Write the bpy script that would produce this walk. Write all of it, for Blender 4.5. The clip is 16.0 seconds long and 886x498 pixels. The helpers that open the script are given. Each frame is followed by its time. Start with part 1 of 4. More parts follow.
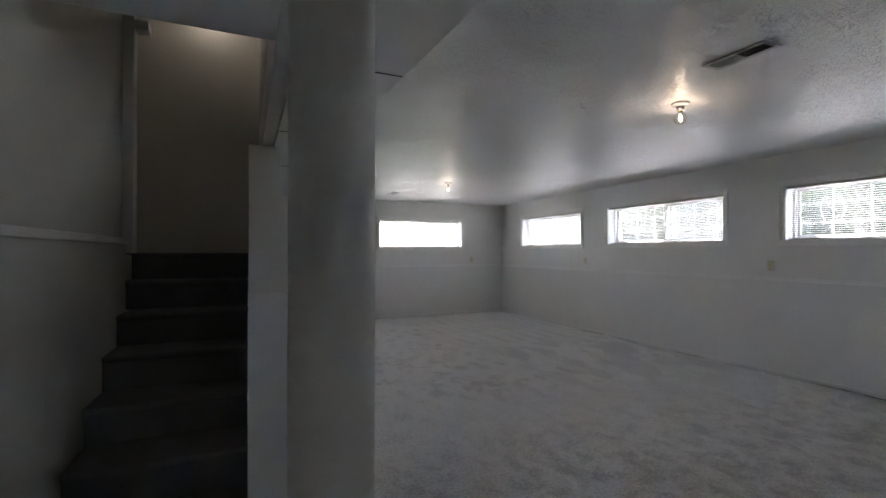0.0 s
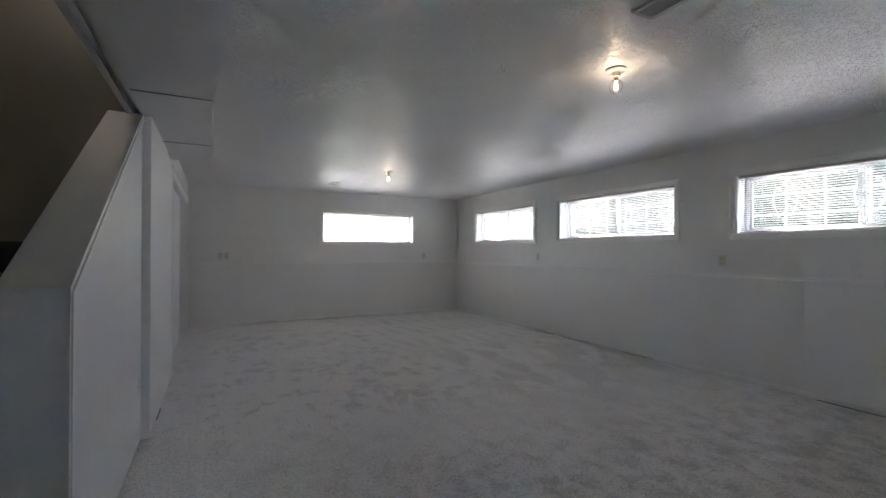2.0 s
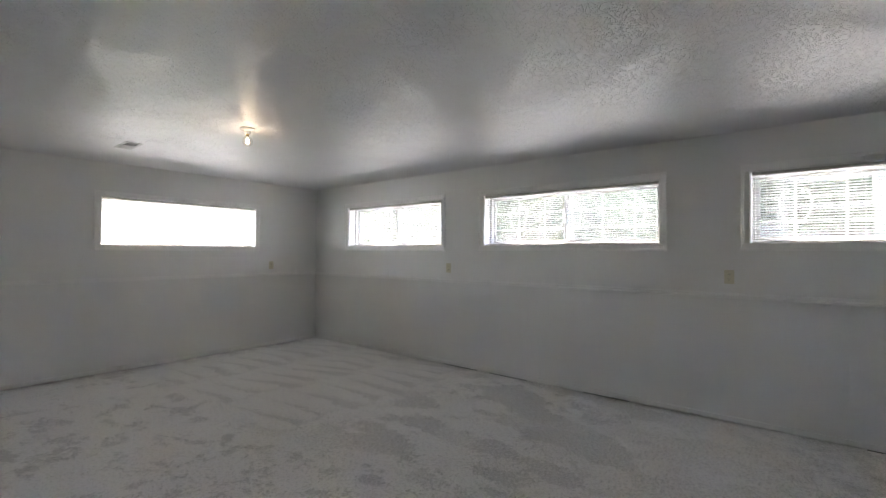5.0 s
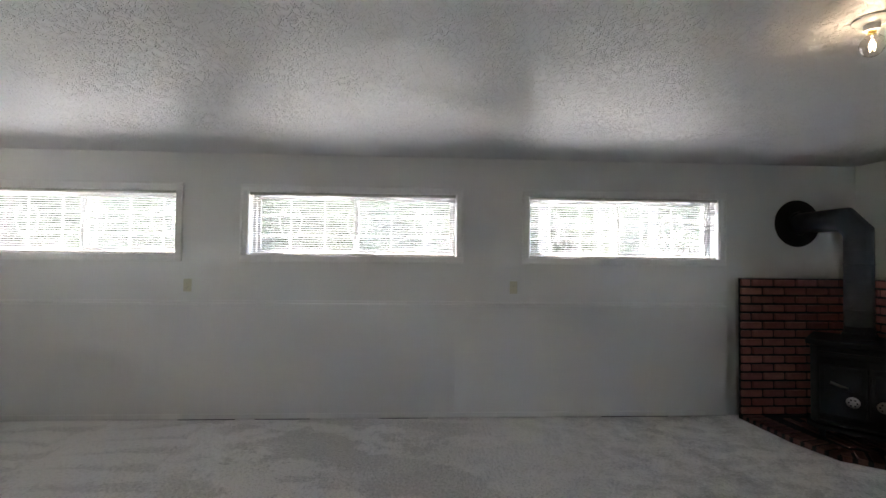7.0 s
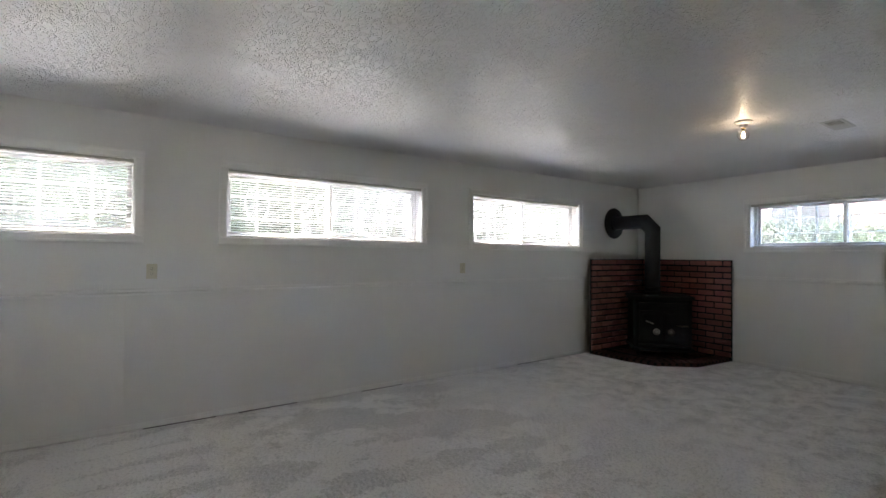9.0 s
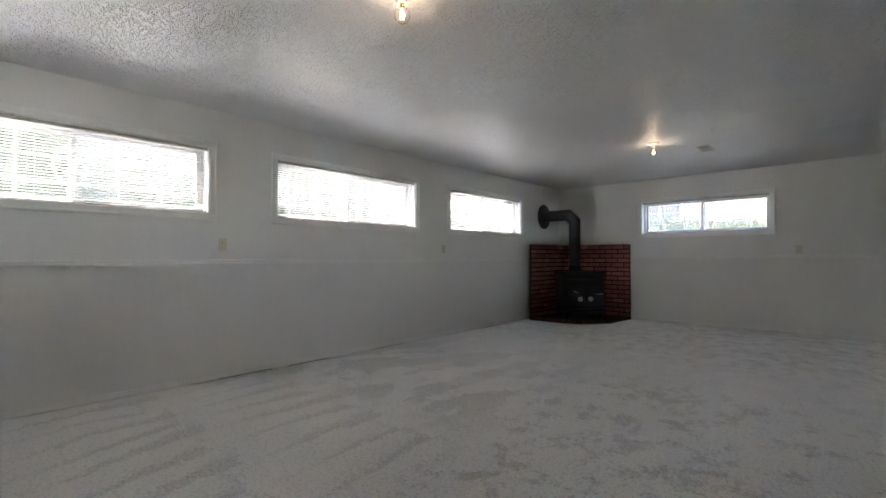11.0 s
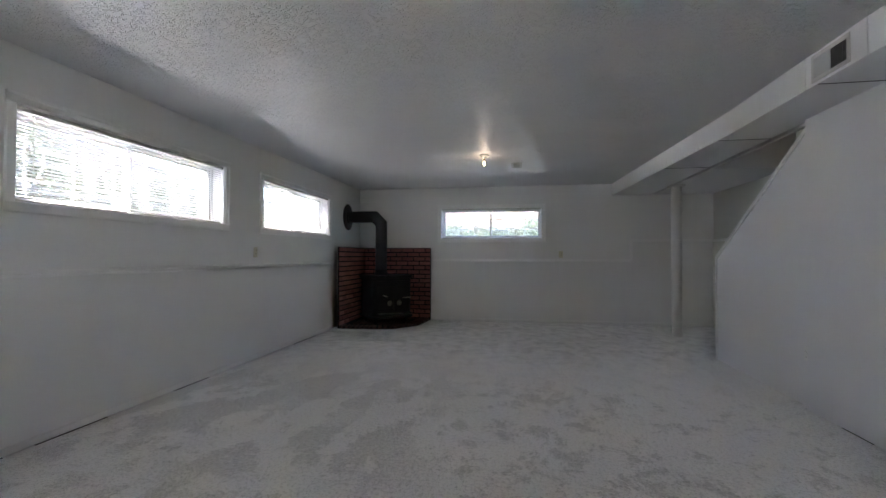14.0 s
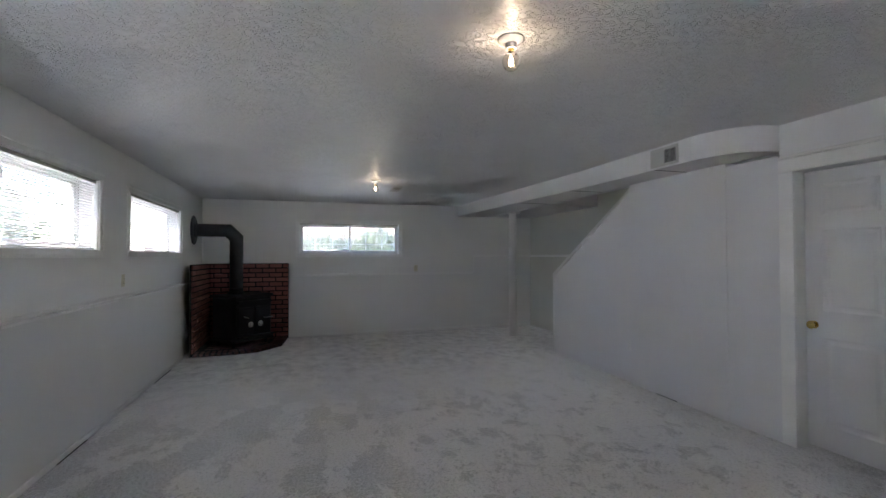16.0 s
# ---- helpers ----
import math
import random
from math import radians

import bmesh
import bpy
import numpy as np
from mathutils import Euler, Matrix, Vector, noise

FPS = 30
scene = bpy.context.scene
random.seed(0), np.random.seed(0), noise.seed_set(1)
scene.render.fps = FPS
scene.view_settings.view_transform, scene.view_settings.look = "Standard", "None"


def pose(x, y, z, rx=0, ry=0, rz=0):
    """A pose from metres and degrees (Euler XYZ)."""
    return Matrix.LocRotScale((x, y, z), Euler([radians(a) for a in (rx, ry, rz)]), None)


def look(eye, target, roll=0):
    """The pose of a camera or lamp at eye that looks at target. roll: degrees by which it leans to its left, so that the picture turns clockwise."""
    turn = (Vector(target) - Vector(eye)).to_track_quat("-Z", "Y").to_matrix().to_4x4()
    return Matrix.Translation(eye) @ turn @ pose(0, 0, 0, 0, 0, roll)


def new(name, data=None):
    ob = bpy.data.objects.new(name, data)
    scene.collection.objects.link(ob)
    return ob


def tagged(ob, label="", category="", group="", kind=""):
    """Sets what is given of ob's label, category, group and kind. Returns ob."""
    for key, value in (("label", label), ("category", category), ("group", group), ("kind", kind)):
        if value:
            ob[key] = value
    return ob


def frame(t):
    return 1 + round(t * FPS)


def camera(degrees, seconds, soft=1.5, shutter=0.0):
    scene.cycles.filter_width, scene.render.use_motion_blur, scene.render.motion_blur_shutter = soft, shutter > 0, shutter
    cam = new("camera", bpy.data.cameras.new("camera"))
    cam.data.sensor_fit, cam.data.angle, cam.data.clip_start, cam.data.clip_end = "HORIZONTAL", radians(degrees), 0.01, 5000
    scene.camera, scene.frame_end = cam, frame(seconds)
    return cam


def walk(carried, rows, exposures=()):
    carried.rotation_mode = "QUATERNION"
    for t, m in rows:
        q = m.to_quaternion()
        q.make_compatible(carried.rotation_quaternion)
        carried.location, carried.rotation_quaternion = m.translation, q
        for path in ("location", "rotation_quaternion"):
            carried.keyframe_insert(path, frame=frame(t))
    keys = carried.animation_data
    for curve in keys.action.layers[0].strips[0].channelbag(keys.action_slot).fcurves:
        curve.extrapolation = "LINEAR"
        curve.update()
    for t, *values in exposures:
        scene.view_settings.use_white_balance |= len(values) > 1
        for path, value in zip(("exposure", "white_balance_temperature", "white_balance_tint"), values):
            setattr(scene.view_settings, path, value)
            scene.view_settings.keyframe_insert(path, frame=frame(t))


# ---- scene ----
cam = camera(89.7, 16.0)
PATH = [
    (0, (-0.159, 0.301, 1.338), (0.644, 2.133, 1.352), -0.0),
    (0.5, (-0.052, 0.326, 1.374), (0.844, 2.113, 1.386), -0.0),
    (1, (0.081, 0.358, 1.381), (0.99, 2.14, 1.386), 0.0),
    (1.5, (0.262, 0.434, 1.339), (1.173, 2.214, 1.349), 0.3),
    (2, (0.473, 0.576, 1.282), (1.385, 2.356, 1.29), 0.2),
    (2.5, (0.636, 0.857, 1.231), (1.549, 2.636, 1.241), 0.2),
    (3, (0.768, 1.225, 1.213), (1.718, 2.985, 1.223), 0.3),
    (5.5, (0.784, 3.22, 1.423), (2.523, 4.208, 1.442), 0.3),
    (6, (0.905, 3.477, 1.447), (2.792, 4.139, 1.471), 0.4),
    (6.5, (0.954, 3.829, 1.442), (2.936, 4.098, 1.487), 0.6),
    (7, (1.031, 4.233, 1.446), (3.028, 4.131, 1.492), 0.6),
    (7.5, (1.044, 4.679, 1.454), (2.992, 4.229, 1.503), 0.4),
    (8, (1.045, 5.205, 1.385), (2.912, 4.49, 1.456), 0.1),
    (8.5, (1.062, 5.792, 1.419), (2.826, 4.851, 1.442), 0.7),
    (9, (1.049, 6.338, 1.334), (2.717, 5.236, 1.362), 0.5),
    (11.5, (0.98, 8.104, 0.991), (2.276, 6.582, 1.024), 0.2),
    (12, (1.113, 8.15, 0.92), (2.343, 6.574, 0.948), 0.4),
    (12.5, (1.448, 8.143, 0.919), (2.505, 6.445, 0.949), 0.0),
    (13, (1.649, 8.084, 0.936), (2.535, 6.291, 0.971), 0.1),
    (13.5, (1.89, 8.051, 1.032), (2.537, 6.159, 1.063), 0.1),
    (14, (2.233, 7.954, 1.148), (2.565, 5.982, 1.181), 0.1),
    (14.5, (2.536, 8.002, 1.272), (2.564, 6.003, 1.307), -0.2),
    (15, (2.779, 8.108, 1.355), (2.549, 6.121, 1.391), -0.2),
    (15.5, (3.112, 8.205, 1.412), (2.706, 6.247, 1.442), -0.1),
    (16, (3.507, 8.263, 1.405), (2.917, 6.353, 1.439), -0.2),
]

EXPOSURES = [(0.0, 5.31, 6600, 13), (2.5, 5.38, 6640, 13), (5.5, 5.50, 6950, 12), (12.5, 5.54, 6920, 12), (14.5, 5.40, 6540, 13), (16.0, 5.40, 6530, 13)]
walk(cam, [(t, look(eye, target, roll)) for t, eye, target, roll in PATH], EXPOSURES)

# ---- world and lights ----
world = bpy.data.worlds.new("sky")
scene.world = world
world.use_nodes = True
wn = world.node_tree
sky = wn.nodes.new("ShaderNodeTexSky")
sky.sky_type = "NISHITA"
sky.sun_disc = False
sky.sun_elevation = radians(60.6)
sky.sun_rotation = radians(24)
sky.air_density, sky.dust_density, sky.ozone_density = 1.0, 2.5, 1.0
wn.links.new(sky.outputs[0], wn.nodes["Background"].inputs[0])
wn.nodes["Background"].inputs[1].default_value = 0.15

sun_data = bpy.data.lights.new("sun", "SUN")
sun_data.energy, sun_data.angle, sun_data.color = 1.5, radians(0.53), (1.0, 0.96, 0.91)
sun = new("sun", sun_data)
sun.matrix_world = look((1.8, 4.0, 7.8), (0, 0, 0))

# ---- plan ----
ROOM_X, ROOM_Y, CEIL = 5.15, 9.05, 2.39      # inner faces of the long wall and the far wall, and the ceiling
LEFT_X = -0.94                                # outer wall of the stairs
DOOR_X = 0.085                                # face of the closet wall
LEDGE = 1.03                                 # top of the furred lower wall
FUR = 0.03
SOFFIT_Z = 2.19
WALL_T = 0.26
GROUND = 1.05                                 # level of the garden outside


# ---- mesh helpers ----
def box(bm, x0, x1, y0, y1, z0, z1, bevel=0.0, seg=1):
    made = bmesh.ops.create_cube(bm, size=1.0, matrix=Matrix.LocRotScale(((x0 + x1) / 2, (y0 + y1) / 2, (z0 + z1) / 2), None, (abs(x1 - x0), abs(y1 - y0), abs(z1 - z0))))
    if bevel > 0:
        edges = list({e for v in made["verts"] for e in v.link_edges})
        bmesh.ops.bevel(bm, geom=edges, offset=bevel, segments=seg, profile=0.5, affect="EDGES")


def tube(bm, points, radius, sides=10, caps=True):
    """A round bar along a line of points."""
    pts = [Vector(p) for p in points]
    rings = []
    side = None
    for i, p in enumerate(pts):
        ahead = (pts[min(i + 1, len(pts) - 1)] - pts[max(i - 1, 0)]).normalized()
        if side is None:
            side = ahead.orthogonal().normalized()
        side = (side - ahead * side.dot(ahead)).normalized()
        up = ahead.cross(side)
        r = radius[i] if isinstance(radius, (list, tuple)) else radius
        rings.append([bm.verts.new(p + r * (math.cos(a) * side + math.sin(a) * up)) for a in (2 * math.pi * k / sides for k in range(sides))])
    for a, b in zip(rings, rings[1:]):
        for k in range(sides):
            bm.faces.new((a[k], a[(k + 1) % sides], b[(k + 1) % sides], b[k]))
    if caps:
        bm.faces.new(rings[0][::-1])
        bm.faces.new(rings[-1])


def lathe(bm, profile, sides=24, centre=(0, 0, 0), axis="z"):
    """A turned solid: profile rows of (radius, height)."""
    c = Vector(centre)
    rings = []
    for r, h in profile:
        ring = []
        for k in range(sides):
            a = 2 * math.pi * k / sides
            p = Vector((r * math.cos(a), r * math.sin(a), h))
            if axis == "x":
                p = Vector((h, p.x, p.y))
            if axis == "y":
                p = Vector((p.x, h, p.y))
            ring.append(bm.verts.new(c + p))
        rings.append(ring)
    for a, b in zip(rings, rings[1:]):
        for k in range(sides):
            bm.faces.new((a[k], a[(k + 1) % sides], b[(k + 1) % sides], b[k]))
    bm.faces.new(rings[0])
    bm.faces.new(rings[-1])


def prism(bm, outline, z0, z1):
    """An upright solid over a plan outline of (x, y)."""
    low = [bm.verts.new((x, y, z0)) for x, y in outline]
    high = [bm.verts.new((x, y, z1)) for x, y in outline]
    n = len(outline)
    bm.faces.new(low)
    bm.faces.new(high)
    for k in range(n):
        bm.faces.new((low[k], low[(k + 1) % n], high[(k + 1) % n], high[k]))


def prism_x(bm, outline, x0, x1):
    """A solid along x over an outline of (y, z)."""
    low = [bm.verts.new((x0, y, z)) for y, z in outline]
    high = [bm.verts.new((x1, y, z)) for y, z in outline]
    n = len(outline)
    bm.faces.new(low)
    bm.faces.new(high)
    for k in range(n):
        bm.faces.new((low[k], low[(k + 1) % n], high[(k + 1) % n], high[k]))


def finish(bm, name, material, smooth=False):
    bmesh.ops.remove_doubles(bm, verts=bm.verts, dist=0.00005)
    bmesh.ops.recalc_face_normals(bm, faces=bm.faces)
    mesh = bpy.data.meshes.new(name)
    bm.to_mesh(mesh)
    bm.free()
    mesh.materials.append(material)
    if smooth:
        for p in mesh.polygons:
            p.use_smooth = True
        mesh.set_sharp_from_angle(angle=radians(40))
    return mesh


def part(name, bm, material, parent=None, label="", smooth=False):
    """One mesh object under a thing or a part."""
    ob = new(name, finish(bm, name, material, smooth))
    ob.parent = parent
    if label:
        ob["label"] = label
    return ob


def thing(name, place, label, category, group="", kind="", turn=0.0):
    ob = new(name)
    ob.empty_display_size = 0.1
    ob.matrix_basis = pose(*place, 0, 0, turn)
    return tagged(ob, label, category, group, kind)


def structure(name, bm, material, label, category, smooth=False):
    return tagged(part(name, bm, material, None, "", smooth), label, category, "", "structure")


def holed_wall(bm, along, u0, u1, z0, z1, inner, outer, holes):
    """A wall with thickness and openings. along: the axis that it runs along; holes: (u0, u1, z0, z1)."""
    us = sorted({u0, u1, *(h[0] for h in holes), *(h[1] for h in holes)})
    zs = sorted({z0, z1, *(h[2] for h in holes), *(h[3] for h in holes)})

    def solid(i, j):
        if not (0 <= i < len(us) - 1 and 0 <= j < len(zs) - 1):
            return False
        u, z = (us[i] + us[i + 1]) / 2, (zs[j] + zs[j + 1]) / 2
        return not any(h[0] < u < h[1] and h[2] < z < h[3] for h in holes)

    def at(u, d, z):
        return bm.verts.new((u, d, z) if along == "x" else (d, u, z))

    for i in range(len(us) - 1):
        for j in range(len(zs) - 1):
            if not solid(i, j):
                continue
            a, b, c, d = us[i], us[i + 1], zs[j], zs[j + 1]
            for side in (inner, outer):
                bm.faces.new([at(a, side, c), at(b, side, c), at(b, side, d), at(a, side, d)])
            for di, dj, p, q in ((-1, 0, (a, c), (a, d)), (1, 0, (b, c), (b, d)), (0, -1, (a, c), (b, c)), (0, 1, (a, d), (b, d))):
                if not solid(i + di, j + dj):
                    bm.faces.new([at(p[0], inner, p[1]), at(q[0], inner, q[1]), at(q[0], outer, q[1]), at(p[0], outer, p[1])])


# ---- materials ----
def node_material(name):
    m = bpy.data.materials.new(name)
    m.use_nodes = True
    return m, m.node_tree, m.node_tree.nodes["Principled BSDF"]


def noise_node(tree, coords, scale, detail=3.0, rough=0.55, distortion=0.0):
    n = tree.nodes.new("ShaderNodeTexNoise")
    n.inputs["Scale"].default_value, n.inputs["Detail"].default_value = scale, detail
    n.inputs["Roughness"].default_value, n.inputs["Distortion"].default_value = rough, distortion
    tree.links.new(coords, n.inputs["Vector"])
    return n.outputs["Fac"]


def ramp(tree, fac, stops):
    r = tree.nodes.new("ShaderNodeValToRGB")
    while len(r.color_ramp.elements) < len(stops):
        r.color_ramp.elements.new(0.5)
    for e, (p, c) in zip(r.color_ramp.elements, stops):
        e.position, e.color = p, (*c, 1) if len(c) == 3 else c
    tree.links.new(fac, r.inputs[0])
    return r.outputs[0]


def math_node(tree, op, a, b=None):
    n = tree.nodes.new("ShaderNodeMath")
    n.operation = op
    for k, v in enumerate((a, b)):
        if v is None:
            continue
        if isinstance(v, (int, float)):
            n.inputs[k].default_value = v
        else:
            tree.links.new(v, n.inputs[k])
    return n.outputs[0]


def bump_node(tree, height, strength, distance, bsdf, below=None):
    b = tree.nodes.new("ShaderNodeBump")
    b.inputs["Strength"].default_value, b.inputs["Distance"].default_value = strength, distance
    tree.links.new(height, b.inputs["Height"])
    if below is not None:
        tree.links.new(below, b.inputs["Normal"])
    tree.links.new(b.outputs[0], bsdf.inputs["Normal"])
    return b.outputs[0]


def coords_of(tree, stretch=None):
    c = tree.nodes.new("ShaderNodeTexCoord").outputs["Object"]
    if stretch:
        m = tree.nodes.new("ShaderNodeMapping")
        m.inputs["Scale"].default_value = stretch
        tree.links.new(c, m.inputs["Vector"])
        c = m.outputs[0]
    return c


def plain(name, colour, rough=0.5, metal=0.0, spread=0.06, fine=60.0, bump=0.1, coarse=2.5, spec=0.5, stretch=None, random_tint=0.0):
    """A surface with variation at two scales and fine relief."""
    m, tree, bsdf = node_material(name)
    c = coords_of(tree, stretch)
    big = noise_node(tree, c, coarse, 4.0)
    small = noise_node(tree, c, fine, 3.0)
    mix = math_node(tree, "ADD", math_node(tree, "MULTIPLY", big, 0.6), math_node(tree, "MULTIPLY", small, 0.4))
    lo = tuple(max(0.0, v * (1 - spread)) for v in colour)
    hi = tuple(min(1.0, v * (1 + spread)) for v in colour)
    col = ramp(tree, mix, [(0.3, lo), (0.7, hi)])
    if random_tint > 0:
        info = tree.nodes.new("ShaderNodeObjectInfo")
        hsv = tree.nodes.new("ShaderNodeHueSaturation")
        tree.links.new(math_node(tree, "ADD", math_node(tree, "MULTIPLY", info.outputs["Random"], 2 * random_tint), 1 - random_tint), hsv.inputs["Value"])
        tree.links.new(col, hsv.inputs["Color"])
        col = hsv.outputs[0]
    tree.links.new(col, bsdf.inputs["Base Color"])
    bsdf.inputs["Metallic"].default_value = metal
    bsdf.inputs["Specular IOR Level"].default_value = spec
    tree.links.new(math_node(tree, "ADD", math_node(tree, "MULTIPLY", big, 0.2), rough - 0.1), bsdf.inputs["Roughness"])
    if bump > 0:
        bump_node(tree, small, bump, 0.002, bsdf)
    return m


def ceiling_paint():
    """Skip-trowel mud: flat islands with crisp edges, thin ridges, and calmer patches."""
    m, tree, bsdf = node_material("textured_ceiling_paint")
    c = coords_of(tree)
    n = noise_node(tree, coords_of(tree, (0.85, 1.2, 1.0)), 25.0, 2.5, 0.5, 1.3)
    island = math_node(tree, "MINIMUM", math_node(tree, "MAXIMUM", math_node(tree, "MULTIPLY", math_node(tree, "SUBTRACT", n, 0.49), 14.0), 0.0), 1.0)
    ridge = math_node(tree, "SUBTRACT", 1.0, math_node(tree, "MINIMUM", math_node(tree, "MULTIPLY", math_node(tree, "ABSOLUTE", math_node(tree, "SUBTRACT", n, 0.53)), 18.0), 1.0))
    warp = noise_node(tree, c, 2.2, 3.0, 0.5, 0.6)
    gate = math_node(tree, "MINIMUM", math_node(tree, "MAXIMUM", math_node(tree, "MULTIPLY", math_node(tree, "SUBTRACT", warp, 0.33), 4.0), 0.5), 1.0)
    mud = math_node(tree, "MULTIPLY", math_node(tree, "ADD", math_node(tree, "MULTIPLY", island, 0.55), math_node(tree, "MULTIPLY", ridge, 0.7)), gate)
    fine = noise_node(tree, c, 75.0, 3.0)
    height = math_node(tree, "ADD", mud, math_node(tree, "MULTIPLY", fine, 0.15))
    big = noise_node(tree, c, 0.9, 3.0)
    tree.links.new(ramp(tree, big, [(0.3, (0.81, 0.81, 0.82)), (0.7, (0.86, 0.86, 0.87))]), bsdf.inputs["Base Color"])
    bsdf.inputs["Roughness"].default_value = 0.42
    bsdf.inputs["Specular IOR Level"].default_value = 0.9
    bump_node(tree, height, 0.95, 0.010, bsdf)
    return m


def between(tree, value, start, slope):
    """0 below start, rising to 1."""
    return math_node(tree, "MINIMUM", math_node(tree, "MAXIMUM", math_node(tree, "MULTIPLY", math_node(tree, "SUBTRACT", value, start), slope), 0.0), 1.0)


def carpet():
    m, tree, bsdf = node_material("cut_pile_carpet")
    c = coords_of(tree)

    def op(kind, a, b=None):
        return math_node(tree, kind, a, b)

    # ragged edges where the pile is turned over
    feather = tree.nodes.new("ShaderNodeTexNoise")
    feather.inputs["Scale"].default_value, feather.inputs["Detail"].default_value = 11.0, 7.0
    feather.inputs["Roughness"].default_value = 0.78
    tree.links.new(c, feather.inputs["Vector"])
    shift = tree.nodes.new("ShaderNodeVectorMath")
    shift.operation = "MULTIPLY_ADD"
    shift.inputs[1].default_value = (0.22, 0.30, 0.0)
    tree.links.new(feather.outputs["Color"], shift.inputs[0])
    tree.links.new(c, shift.inputs[2])
    ragged = tree.nodes.new("ShaderNodeSeparateXYZ")
    tree.links.new(shift.outputs[0], ragged.inputs[0])
    side = tree.nodes.new("ShaderNodeSeparateXYZ")
    tree.links.new(c, side.inputs[0])
    x, y = side.outputs[0], side.outputs[1]
    rx, ry = ragged.outputs[0], ragged.outputs[1]

    # vacuum strokes along the window wall: tapering wedges that start at the ends of each pass
    bend = op("MULTIPLY", op("SUBTRACT", noise_node(tree, c, 0.8, 2.0), 0.5), 0.5)
    u = op("DIVIDE", op("ADD", op("ADD", rx, bend), op("MULTIPLY", op("SUBTRACT", ry, 6.1), 0.10)), 0.27)
    cell = op("FLOOR", u)
    chance = tree.nodes.new("ShaderNodeTexWhiteNoise")
    chance.noise_dimensions = "1D"
    tree.links.new(cell, chance.inputs["W"])
    luck = chance.outputs["Value"]
    v = op("DIVIDE", op("SUBTRACT", op("ADD", ry, op("MULTIPLY", luck, 0.16)), 6.22), 0.95)
    fx, fv = op("FRACT", u), op("FRACT", v)
    width = op("MULTIPLY", op("SUBTRACT", 1.0, fv), op("ADD", 0.30, op("MULTIPLY", luck, 0.42)))
    wedge = between(tree, op("SUBTRACT", width, fx), -0.10, 4.0)
    pass_end = op("MULTIPLY", op("SUBTRACT", 1.0, between(tree, fv, 0.03, 25.0)), 0.7)
    wedge = op("MAXIMUM", wedge, pass_end)
    strokes = op("MULTIPLY", op("MULTIPLY", wedge, 0.72), op("MULTIPLY", between(tree, rx, 2.62, 5.0), between(tree, ry, 5.75, 3.0)))

    # broad lighter facets further along, turned over in blocks
    facets = tree.nodes.new("ShaderNodeTexVoronoi")
    facets.voronoi_dimensions = "2D"
    facets.inputs["Scale"].default_value = 1.0
    torn = tree.nodes.new("ShaderNodeVectorMath")
    torn.operation = "MULTIPLY_ADD"
    torn.inputs[1].default_value = (1.6, 1.7, 0.0)
    tree.links.new(feather.outputs["Color"], torn.inputs[0])
    drawn = tree.nodes.new("ShaderNodeMapping")
    drawn.inputs["Scale"].default_value = (5.0, 2.8, 1.0)
    drawn.inputs["Rotation"].default_value = (0, 0, radians(-12))
    tree.links.new(c, drawn.inputs["Vector"])
    tree.links.new(drawn.outputs[0], torn.inputs[2])
    tree.links.new(torn.outputs[0], facets.inputs["Vector"])
    block = ramp(tree, facets.outputs["Color"], [(0.36, (0, 0, 0)), (0.60, (0.8, 0.8, 0.8))])
    blocks = op("MULTIPLY", block, op("MULTIPLY", between(tree, rx, 2.5, 1.6), op("MULTIPLY", between(tree, ry, 3.0, 1.0), op("SUBTRACT", 1.0, between(tree, ry, 5.9, 3.0)))))

    # footprints and scuffs with crisp, broken edges
    blot = noise_node(tree, coords_of(tree, (1.25, 1.0, 1.0)), 3.9, 10.0, 0.74, 0.3)
    crowd = op("MULTIPLY", op("SUBTRACT", noise_node(tree, c, 0.75, 2.0), 0.5), 0.22)
    middle = op("MULTIPLY", between(tree, y, 2.6, 0.6), 0.9)
    blots = op("MULTIPLY", between(tree, op("ADD", blot, crowd), 0.505, 13.0), middle)
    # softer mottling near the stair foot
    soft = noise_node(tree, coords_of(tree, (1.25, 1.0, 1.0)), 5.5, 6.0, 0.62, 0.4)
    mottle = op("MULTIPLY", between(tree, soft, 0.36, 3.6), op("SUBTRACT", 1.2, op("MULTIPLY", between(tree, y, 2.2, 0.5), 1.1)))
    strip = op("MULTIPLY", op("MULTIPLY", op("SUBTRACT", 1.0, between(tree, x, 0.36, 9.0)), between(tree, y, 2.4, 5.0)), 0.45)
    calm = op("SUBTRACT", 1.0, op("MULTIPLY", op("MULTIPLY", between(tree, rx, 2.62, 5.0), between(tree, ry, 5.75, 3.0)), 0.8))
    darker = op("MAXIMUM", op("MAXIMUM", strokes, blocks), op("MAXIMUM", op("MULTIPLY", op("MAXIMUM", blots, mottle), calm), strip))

    fibre = noise_node(tree, c, 150.0, 2.0, 0.7)
    tuft = noise_node(tree, c, 48.0, 5.0, 0.75)
    broad = noise_node(tree, c, 1.4, 3.0)
    grain = op("ADD", op("MULTIPLY", fibre, 0.5), op("MULTIPLY", tuft, 0.5))
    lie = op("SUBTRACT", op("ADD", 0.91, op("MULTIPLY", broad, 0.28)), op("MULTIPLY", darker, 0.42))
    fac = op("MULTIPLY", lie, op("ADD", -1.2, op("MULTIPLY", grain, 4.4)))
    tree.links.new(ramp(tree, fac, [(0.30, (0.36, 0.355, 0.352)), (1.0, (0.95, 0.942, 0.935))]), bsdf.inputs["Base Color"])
    bsdf.inputs["Roughness"].default_value = 0.95
    bsdf.inputs["Specular IOR Level"].default_value = 0.1
